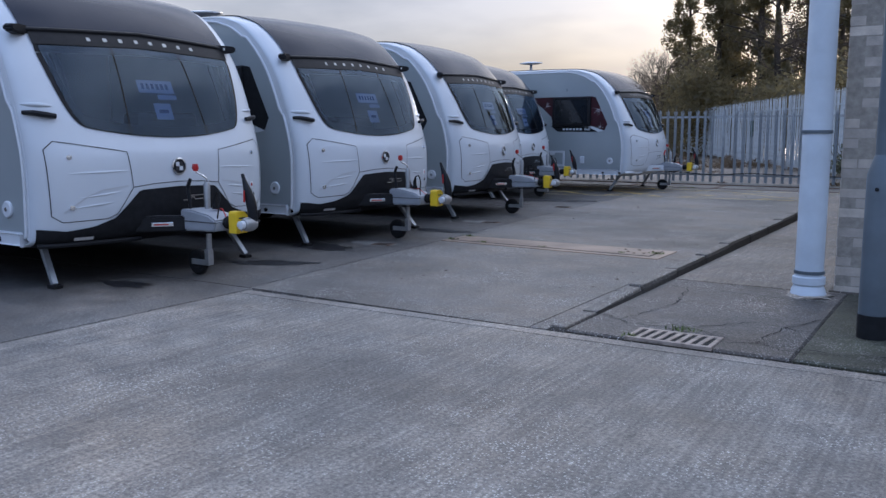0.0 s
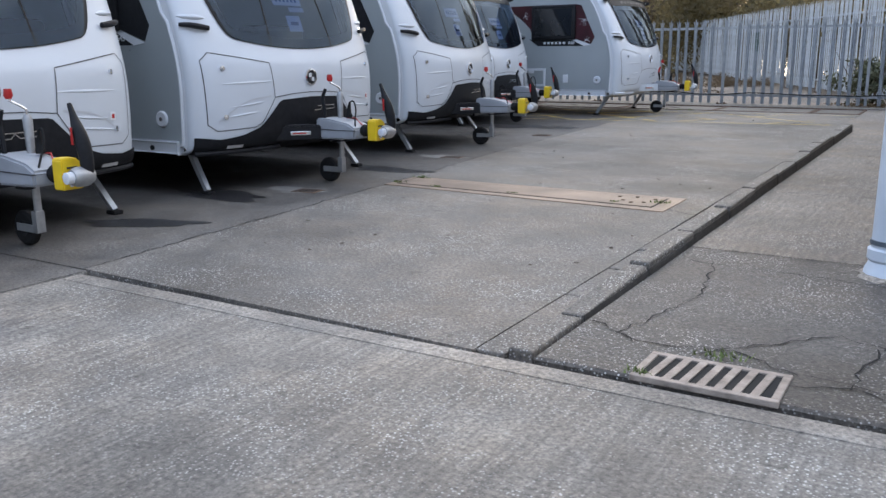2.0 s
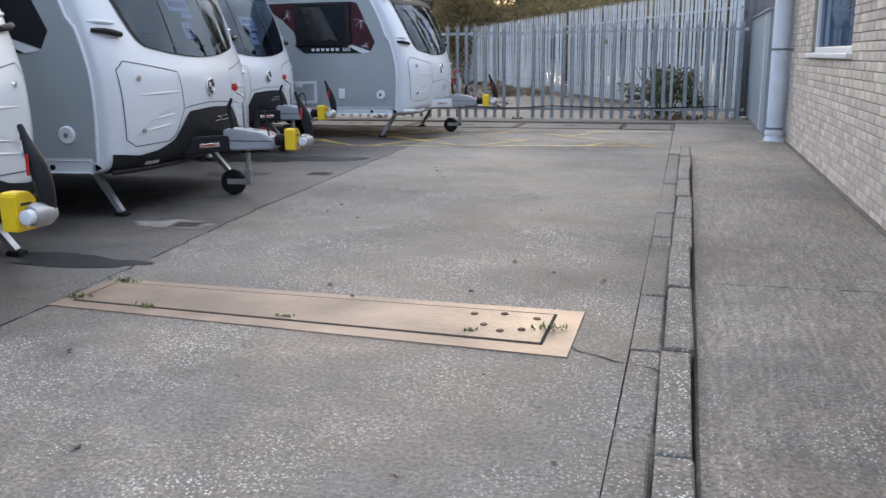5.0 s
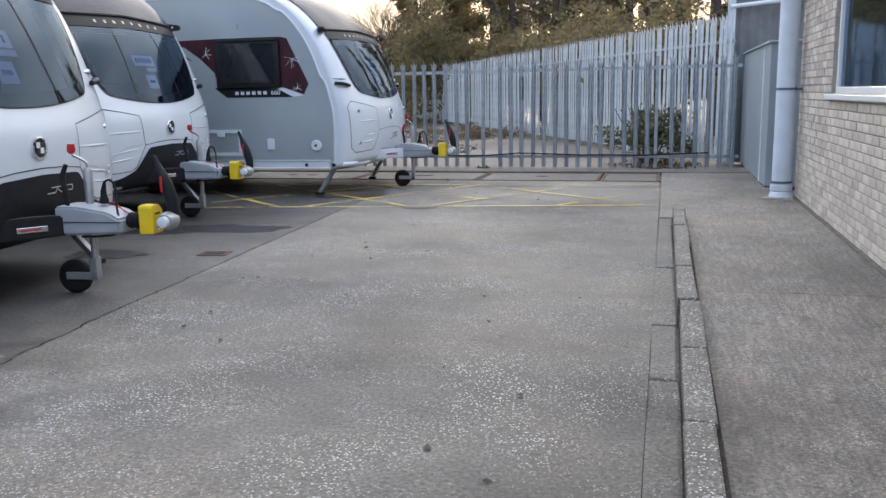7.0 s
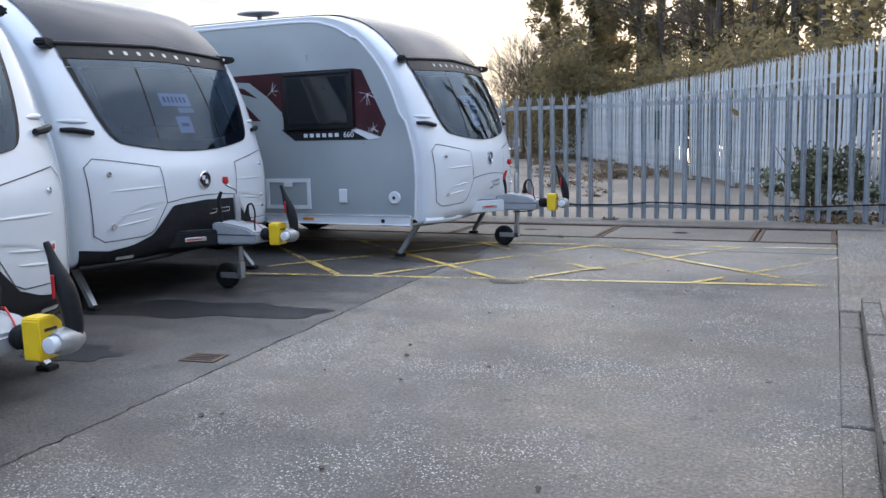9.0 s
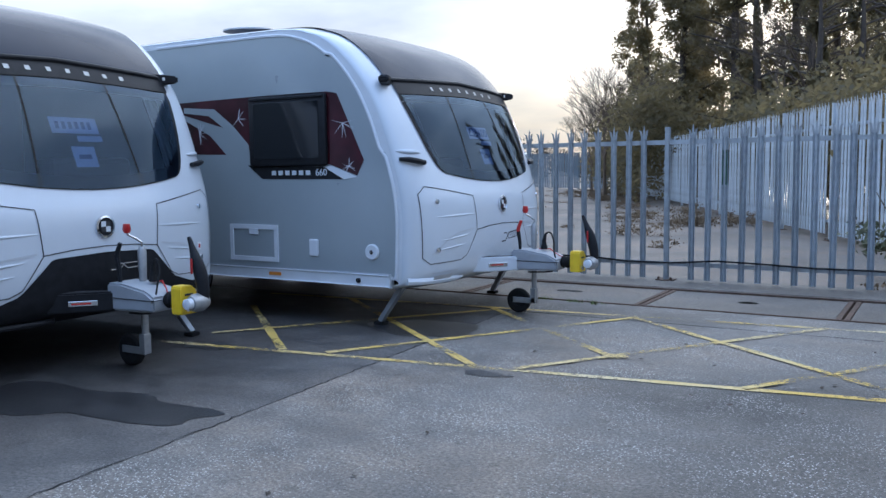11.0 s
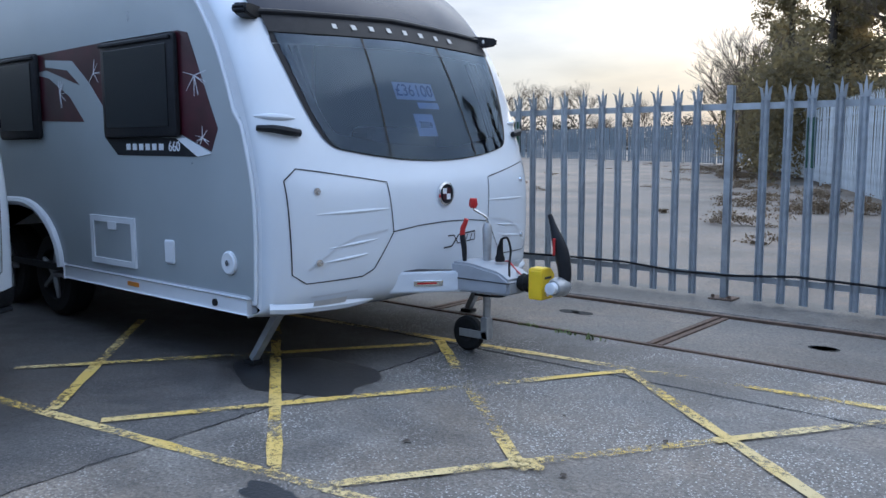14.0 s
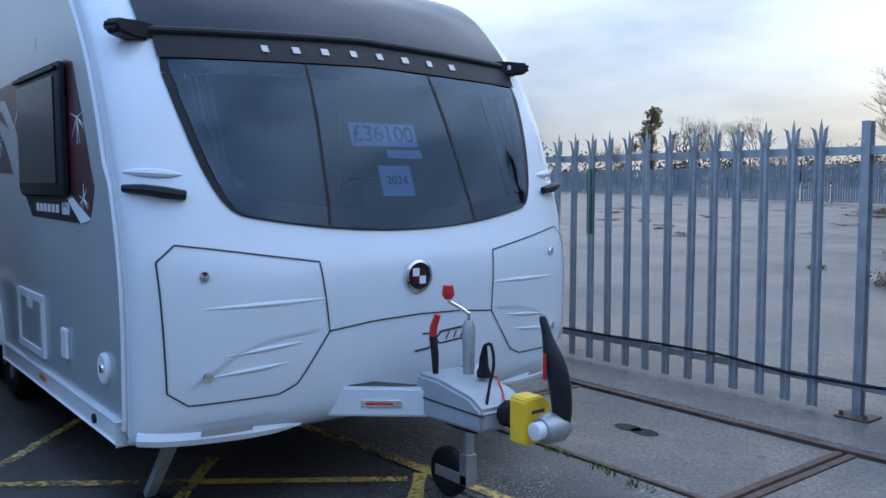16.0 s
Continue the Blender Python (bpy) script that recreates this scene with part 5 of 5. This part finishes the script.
for a, b in ((OY0 + 0.06, OY1 - 0.06),):
    pane = part("pane", box(WX + 0.07, a, OZ0 + 0.06, WX + 0.076, b, OZ1 - 0.06), M_CLEAR, window)
    pane.visible_shadow = False
part("window_sill", box(WX - 0.05, OY0 - 0.05, OZ0 - 0.05, WX + 0.12, OY1 + 0.06, OZ0 - 0.002, 0.008), M_FRAME, window)

# stand pipe at the near corner and at the far corner


def rain_pipe(x, y, r, h, label, collars):
    root = tagged(empty("rain_pipe", pose(x, y, 0.0)), label, "pipe", "large rain pipes on the building")
    part("tube", tube([(0, 0, 0.02), (0, 0, h)], r, 24), M_PIPE, root, smooth=True)
    for z in collars:
        part("collar", lathe([(r, -0.012), (r + 0.008, -0.012), (r + 0.008, 0.012), (r, 0.012)], pose(0, 0, z), 24), M_POST, root)
    part("shoe", lathe([(r + 0.001, 0.16), (r + 0.016, 0.15), (r + 0.016, 0.10), (r + 0.004, 0.085), (r + 0.02, 0.05), (r + 0.03, 0.005)], pose(0, 0, 0.012), 24), M_PIPE, root, smooth=True)
    part("clip", box(-0.02, 0, 1.15, 0.02, r + 0.12, 1.19, 0.003) if y < 10 else box(0, -0.02, 1.22, r + 0.16, 0.02, 1.25, 0.003), M_POST, root)
    foot = bmesh.new()
    rp = random.Random(int(y * 10))
    rings = [[foot.verts.new(((r + w * rp.uniform(0.5, 1.5)) * math.cos(k * 0.4488), (r + w * rp.uniform(0.5, 1.5)) * math.sin(k * 0.4488), h2)) for k in range(14)] for w, h2 in ((0.07, 0.014), (0.045, 0.028), (0.012, 0.036))]
    for low, high in zip(rings, rings[1:]):
        for k in range(14):
            foot.faces.new((low[k], low[(k + 1) % 14], high[(k + 1) % 14], high[k]))
    bmesh.ops.recalc_face_normals(foot, faces=foot.faces[:])
    part("cement_foot", foot, M_EDGING, root, "rough pale cement round the foot")
    return root


rain_pipe(-0.845, 6.76, 0.102, 3.6, "pale blue-grey rain pipe with dark collars at the corner", (0.20, 1.25, 2.4))
rain_pipe(-0.865, 17.10, 0.105, 3.6, "pale blue-grey rain pipe at the far corner", (0.20, 1.24, 2.4))
post = tagged(empty("steel_post", pose(-0.28, 5.54, 0.016)), "grey painted steel lamp column with a black base", "post")
part("lower_tube", tube([(0, 0, 0.14), (0, 0, 0.98), (0, 0, 1.10)], [0.088, 0.088, 0.052], 20), M_POST, post, smooth=True)
part("upper_tube", tube([(0, 0, 1.08), (0, 0, 4.6)], 0.050, 18), M_POST, post, smooth=True)
part("base_band", tube([(0, 0, 0.0), (0, 0, 0.145)], 0.091, 20), M_BLACK, post, smooth=True)
part("bolt", lathe([(0.012, 0), (0.012, 0.012), (0.001, 0.014)], pose(-0.02, -0.088, 0.9, 90, 0, 0), 8), M_BLACK, post)

# grey steel store and its corrugated lean-to
store = tagged(empty("steel_store"), "grey sheet steel store box with a white corner strip", "storage box")
part("body", box(-0.92, 18.25, 0.02, 1.6, 21.95, 1.80, 0.01), M_CABINET, store)
part("corner_strip", box(-0.932, 18.9, 0.02, -0.918, 18.94, 1.80), M_FRAME, store)
part("panel_edge", box(-0.928, 21.93, 0.02, -0.915, 21.96, 1.82), M_CABINET, store)
part("lid", box(-0.95, 18.22, 1.80, 1.62, 21.98, 1.83, 0.006), M_CABINET, store)
part("skid", box(-0.90, 18.3, 0.0, -0.8, 21.9, 0.03), M_HOLE, store)
shed = tagged(empty("lean_to_shed"), "corrugated sheet lean-to behind the store box", "shed")
bm = bmesh.new()
prev = None
for i in range(241):
    yy = 22.3 + 0.0
    x = -1.08 + i * 0.025
    o = 0.018 * math.sin(i * 1.05)
    cur = (bm.verts.new((x, yy + o, 0.0)), bm.verts.new((x, yy + o, 3.4)))
    if prev:
        bm.faces.new((prev[0], cur[0], cur[1], prev[1]))
    prev = cur
part("cladding", bm, M_CORR, shed, smooth=True)
part("rail", tube([(-1.15, 22.2, 2.60), (1.0, 22.15, 2.78)], 0.035, 10), M_FRAME, shed, smooth=True)
part("corner_post", box(-1.19, 22.2, 0, -1.07, 22.34, 3.4, 0.008), M_GALVFAR, shed)


# ---- planting ----
def leafy(name, centre, size, count, leaf, seed, mat, parent, hollow=0.35):
    """Many small leaves gathered in clumps, with gaps and an uneven outline."""
    r = np.random.RandomState(seed)
    clumps = max(8, count // 90)
    c = r.normal(size=(clumps, 3))
    c /= np.linalg.norm(c, axis=1)[:, None]
    c *= r.uniform(hollow, 1.0, (clumps, 1))
    idx = r.randint(0, clumps, count)
    p = c[idx] + r.normal(size=(count, 3)) * 0.13
    p = p * np.array(size) + np.array(centre)
    a, b = r.normal(size=(count, 3)), r.normal(size=(count, 3))
    a /= np.linalg.norm(a, axis=1)[:, None]
    b -= a * (a * b).sum(1)[:, None]
    b /= np.linalg.norm(b, axis=1)[:, None]
    s = leaf * r.uniform(0.6, 1.4, (count, 1))
    v = np.concatenate([p - a * s, p + b * s * 0.5, p + a * s, p - b * s * 0.5], 1).reshape(-1, 3)
    f = np.arange(count * 4).reshape(-1, 4)
    return mesh_part(name, v.tolist(), f.tolist(), mat, parent)


def build_evergreen(height, seed, label, girth=1.0, leaves_each=2300):
    r = random.Random(seed)
    root = tagged(empty("tree"), label, "tree", "trees behind the fence")
    bm = bmesh.new()
    tube([(0, 0, -0.1), (0.1, 0, height * 0.35), (0.0, 0.15, height * 0.7), (0.1, 0.1, height)], [0.26, 0.2, 0.12, 0.03], 8, bm)
    for k in range(16):
        z = height * r.uniform(0.2, 0.92)
        a = r.uniform(0, 6.28)
        l = (1 - z / height) * height * 0.24 + 0.8
        tube([(0, 0, z), (l * 0.5 * math.cos(a), l * 0.5 * math.sin(a), z + l * 0.2), (l * math.cos(a), l * math.sin(a), z + l * 0.32)], [0.06, 0.04, 0.012], 5, bm)
    part("trunk", bm, M_BARK, root)
    for k in range(7):
        t = (k + 0.6) / 7
        w = girth * height * (0.15 - 0.065 * t) * r.uniform(0.6, 1.35)
        leafy("crown", (girth * r.uniform(-.8, .8), girth * r.uniform(-.8, .8), height * (0.08 + 0.88 * t)), (w, w, height * 0.10), leaves_each, 0.085, seed * 10 + k, M_LEAF, root)
    return root


def build_bare(height, seed, label, mat, spread_a=0.5, depth=6):
    rnd = random.Random(seed)
    root = tagged(empty("tree"), label, "tree", "bare trees behind the fence")
    vs, fs = [], []

    def stick(p, q, r0, r1):
        d = (q - p).normalized()
        u = d.orthogonal().normalized()
        w = d.cross(u)
        i = len(vs)
        for c, r in ((p, r0), (q, r1)):
            for k in range(4):
                a = k * math.pi / 2
                vs.append(tuple(c + (u * math.cos(a) + w * math.sin(a)) * r))
        for k in range(4):
            fs.append((i + k, i + (k + 1) % 4, i + 4 + (k + 1) % 4, i + 4 + k))

    def grow(p, d, length, r, left):
        q = p + d * length
        stick(p, q, r, r * 0.7)
        if left <= 0:
            return
        for k in range(3 if left < 5 else 4):
            e = (d + Vector((rnd.uniform(-1, 1), rnd.uniform(-1, 1), rnd.uniform(-0.3, 0.6))) * spread_a).normalized()
            grow(p + (q - p) * rnd.uniform(0.6, 1.0), e, length * rnd.uniform(0.62, 0.8), r * 0.55, left - 1)

    grow(Vector((0, 0, -0.1)), Vector((0, 0, 1)), height * 0.26, height * 0.011, depth)
    mesh_part("branchwork", vs, fs, mat, root)
    return root


ever = [build_evergreen(12.0, 1, "tall dark ivy-covered tree behind the fence"), build_evergreen(10.0, 2, "dark evergreen tree behind the fence"), build_evergreen(13.5, 3, "tall dark evergreen tree behind the fence"), build_evergreen(11.0, 6, "slim ivy-clad tree trunk behind the fence", 0.42, 900)]
bare = [build_bare(7.5, 4, "bare winter tree with fine twigs", M_TWIG, 0.8), build_bare(9.0, 5, "bare winter tree with fine twigs", M_TWIG, 0.7)]
rt = random.Random(12)
# row behind the tall fence: distance along it, offset from it
fa, fb = Vector((-1.55, 21.4)), Vector((-20.6, 62.0))
along = (fb - fa).normalized()
off = Vector((along.y, -along.x))
for k, (s, o, kind, sc) in enumerate(((33.5, 0.6, 0, 0.85), (36.5, 0.8, 1, 0.7), (31, 1.8, 0, 0.95), (35, 3.5, 2, 0.86), (28.5, 3.5, 1, 1.1), (26.5, 5.5, 2, 0.95), (24.5, 3.5, 3, 0.9), (21.8, 4.5, 3, 0.8), (20.0, 5.5, 3, 0.72), (18, 3.6, 3, 0.66), (16.2, 5.0, 3, 0.75), (13.5, 6.0, 3, 0.62), (11.5, 4.2, 3, 0.7), (9.0, 5.0, 3, 0.8), (39, 4, 0, 0.8), (22.5, 8, 3, 1.0), (29.5, 8, 2, 0.9), (15, 9, 3, 0.8), (33, 11, 0, 1.0), (26, 11, 2, 1.0), (92.8, -26.0, 1, 0.98))):
    p = fa + along * s + off * o
    m = pose(p.x, p.y, 0, 0, 0, rt.uniform(0, 360)) @ Matrix.Scale(sc, 4)
    src = ever[kind]
    if src.get("used"):
        t = copy_thing(src, m)
        t.scale = (sc, sc, sc)
    else:
        src["used"] = 1
        src.matrix_basis = m
for k, (x, yy, kind, sc) in enumerate(((-15.6, 50, 0, 1.0), (-17.0, 53, 1, 0.95), (-18.5, 53, 1, 0.8), (-20.5, 59, 0, 0.7), (-15.2, 46, 1, 0.9), (-6.5, 42, 1, 1.1), (1.5, 33, 1, 1.0), (4.5, 37, 0, 1.1), (-1.5, 37, 0, 0.9), (6.0, 31, 1, 0.9), (-66.5, 92.5, 0, 1.25), (-61.5, 97, 1, 1.35), (-58, 99, 0, 1.5), (-55.5, 100, 1, 1.3), (-50, 96, 0, 1.0), (-45, 95, 1, 0.9), (-39, 95, 0, 0.9))):
    src = bare[kind]
    m = pose(x, yy, 0, 0, 0, rt.uniform(0, 360)) @ Matrix.Scale(sc, 4)
    if src.get("used"):
        t = copy_thing(src, m)
        t.scale = (sc, sc, sc)
    else:
        src["used"] = 1
        src.matrix_basis = m
for src in ever + bare:
    del src["used"]
# dense dark hedge mass at the foot of the trees
hedge = tagged(empty("hedge"), "dense dark evergreen hedge behind the tall fence", "hedge", kind="stuff")
for k in range(18):
    p = fa + along * (6 + k * 1.9) + off * rt.uniform(1.8, 3.2)
    leafy("hedge_clump", (p.x, p.y, 1.9), (1.9, 1.9, (1.3 if k < 9 else 2.1) + rt.uniform(-0.3, 0.9)), 3500, 0.085, 200 + k, M_LEAF, hedge, 0.2)
for k, (x, yy, w, h) in enumerate(((-13.4, 45.5, 2.0, 2.9), (-14.6, 48.0, 2.0, 2.6), (-16.0, 51.0, 1.9, 2.2), (-17.4, 54.0, 1.8, 1.8), (-12.0, 43.0, 2.0, 3.2))):
    leafy("hedge_clump", (x, yy, h * 0.9), (w, w, h), 4200, 0.085, 240 + k, M_LEAF, hedge, 0.15)
# laurel bush inside the corner and dry scrub along the fence
bush = tagged(empty("bush"), "green leafy bush by the tall fence", "bush")
leafy("leaves", (-2.45, 22.55, 0.48), (0.85, 0.55, 0.52), 2800, 0.045, 7, M_BUSH, bush, 0.2)
rs = random.Random(17)
for k in range(14):
    a, reach = rs.uniform(0, 6.28), rs.uniform(0.2, 0.8)
    foot = (-2.45 + 0.12 * math.cos(a), 22.55 + 0.1 * math.sin(a), -0.03)
    part("stem", tube([foot, (-2.45 + reach * 0.6 * math.cos(a), 22.55 + reach * 0.4 * math.sin(a), 0.6), (-2.45 + reach * math.cos(a), 22.55 + reach * 0.7 * math.sin(a), rs.uniform(0.75, 1.1))], [0.016, 0.011, 0.004], 5), M_TWIG, bush)
scrub = tagged(empty("dry_scrub"), "dry brown scrub and weeds on the old yard", "scrub", kind="stuff")
for k in range(26):
    p = fa + along * rt.uniform(2, 38) - off * rt.uniform(0.4, 3.0)
    leafy("scrub_clump", (p.x, p.y, 0.08), (rt.uniform(0.5, 1.3), rt.uniform(0.4, 0.9), rt.uniform(0.12, 0.3)), 1100, 0.022, 300 + k, M_SCRUB, scrub, 0.1)
for k in range(40):
    x, yy = rt.uniform(-34, -5), rt.uniform(24, 62)
    if x < -3 - 0.39 * (yy - 23) - 2:
        leafy("scrub_clump", (x, yy, 0.0), (rt.uniform(0.3, 1.1), 0.18, rt.uniform(0.05, 0.14)), 300, 0.02, 400 + k, M_SCRUB, scrub, 0.1)
leaves = tagged(empty("fallen_leaves"), "brown fallen leaves at the foot of the fence", "leaves", kind="stuff")
leafy("leaf_litter", (-2.2, 20.75, 0.055), (1.5, 0.35, 0.03), 500, 0.03, 9, M_SCRUB, leaves, 0.0)
rl = random.Random(91)
lv, lf = [], []
for k in range(70):
    x, yy, a = rl.uniform(-5.0, -2.3), rl.uniform(5.2, 18.0), rl.uniform(0, 6.28)
    sz = rl.uniform(0.008, 0.022)
    i0 = len(lv)
    for q in range(5):
        b2 = a + q * 1.2566
        rr = sz * (1.5 if q == 0 else 0.8)
        lv.append((x + rr * math.cos(b2), yy + rr * math.sin(b2), 0.005 + rl.uniform(0, 0.012)))
    lf.append(tuple(range(i0, i0 + 5)))
tagged(mesh_part("dead_leaves", lv, lf, M_BARK), "small dark dead leaves scattered on the yard", "leaves", kind="stuff")
# far wood across the horizon
wood = tagged(empty("backdrop"), "low far wood along the horizon", "far trees", kind="structure")
for k in range(34):
    a = radians(-95 + k * 3.4)
    d = 135 + 20 * math.sin(k * 1.7)
    leafy("far_clump", (d * math.sin(a), d * math.cos(a) + 15, 1.6), (8, 4, 4.4 + 1.5 * math.sin(k * 2.3)), 3000, 0.22, 500 + k, M_FARWOOD, wood, 0.0)

# ---- bricks ----
BL, BH = 0.225, 0.075


def brick_data(l, along_x):
    me = bpy.data.meshes.new("brick")
    if along_x:
        b = box(0.005, 0, 0.005, l - 0.005, 0.024, BH - 0.005, 0.003, segs=1)
    else:
        b = box(0, 0.005, 0.005, 0.024, l - 0.005, BH - 0.005, 0.003, segs=1)
    b.to_mesh(me)
    b.free()
    me.materials.append(M_BRICK)
    return me


full_w = brick_data(BL, False)
rb = random.Random(31)
loose_v, loose_f = {"w": [], "s": []}, {"w": [], "s": []}


def loose(key, x0, y0, z0, x1, y1, z1):
    v, f = loose_v[key], loose_f[key]
    i = len(v)
    v += [(x0, y0, z0), (x1, y0, z0), (x1, y1, z0), (x0, y1, z0), (x0, y0, z1), (x1, y0, z1), (x1, y1, z1), (x0, y1, z1)]
    f += [(i, i + 1, i + 5, i + 4), (i + 1, i + 2, i + 6, i + 5), (i + 2, i + 3, i + 7, i + 6), (i + 3, i, i + 4, i + 7), (i + 4, i + 5, i + 6, i + 7)]


course = 0
z = 0.0
while z + BH < WH:
    y = WY0 - (BL / 2 if course % 2 else 0)
    while y < WY1:
        a, b = max(y, WY0), min(y + BL, WY1)
        inside = OZ0 - 0.02 < z + BH / 2 < OZ1
        segs = [(a, b)]
        if inside:
            segs = [(max(a, p), min(b, q)) for p, q in ((WY0, OY0), (OY1, WY1))]
        for p, q in segs:
            if q - p < 0.03:
                continue
            j = rb.uniform(-0.002, 0.002)
            if q - p > BL - 0.002 and 11.0 < p < 15.2 and z < 1.28:
                ob = new("brick", full_w)
                ob.parent = west
                ob.location = (WX + j, p, z)
            else:
                loose("w", WX + j, p + 0.005, z + 0.005, WX + 0.02, q - 0.005, z + BH - 0.005)
        y += BL
    x = WX + 0.0 - (BL / 2 if course % 2 else 0)
    while x < 3.0:
        a, b = max(x, WX), x + BL
        if b - a > 0.03:
            j = rb.uniform(-0.002, 0.002)
            loose("s", a + 0.005, WY0 + j, z + 0.005, b - 0.005, WY0 + 0.02, z + BH - 0.005)
        x += BL
    z += BH
    course += 1
M_BRICKS = simple("buff_brick_courses", (0.64, 0.575, 0.50), 0.85, 0, 0.2, 9.0, bump=0.5, bscale=70)
nb, lb = M_BRICKS.node_tree.nodes, M_BRICKS.node_tree.links
geo = nb.new("ShaderNodeNewGeometry")
pr = ramp_node(nb, lb, geo.outputs["Random Per Island"], [(0, (0.68, 0.68, 0.7)), (1, (1, 1, 1))])
src_col = nb["Principled BSDF"].inputs["Base Color"].links[0].from_socket
lb.new(mix_node(nb, lb, src_col, pr.outputs["Color"], 1.0, "MULTIPLY"), nb["Principled BSDF"].inputs["Base Color"])
for key, wall in (("w", west), ("s", south)):
    tagged(mesh_part("brick_courses", loose_v[key], loose_f[key], M_BRICKS, wall), kind="stuff")
part("plinth", box(WX - 0.035, WY0 - 0.006, 0.0, WX + 0.05, WY1, 0.03, 0.006), M_PLINTH, west)
part("plinth", box(WX + 0.055, WY0 - 0.02, 0.0, 9.0, WY0 + 0.05, 0.03, 0.004), M_PLINTH, south)
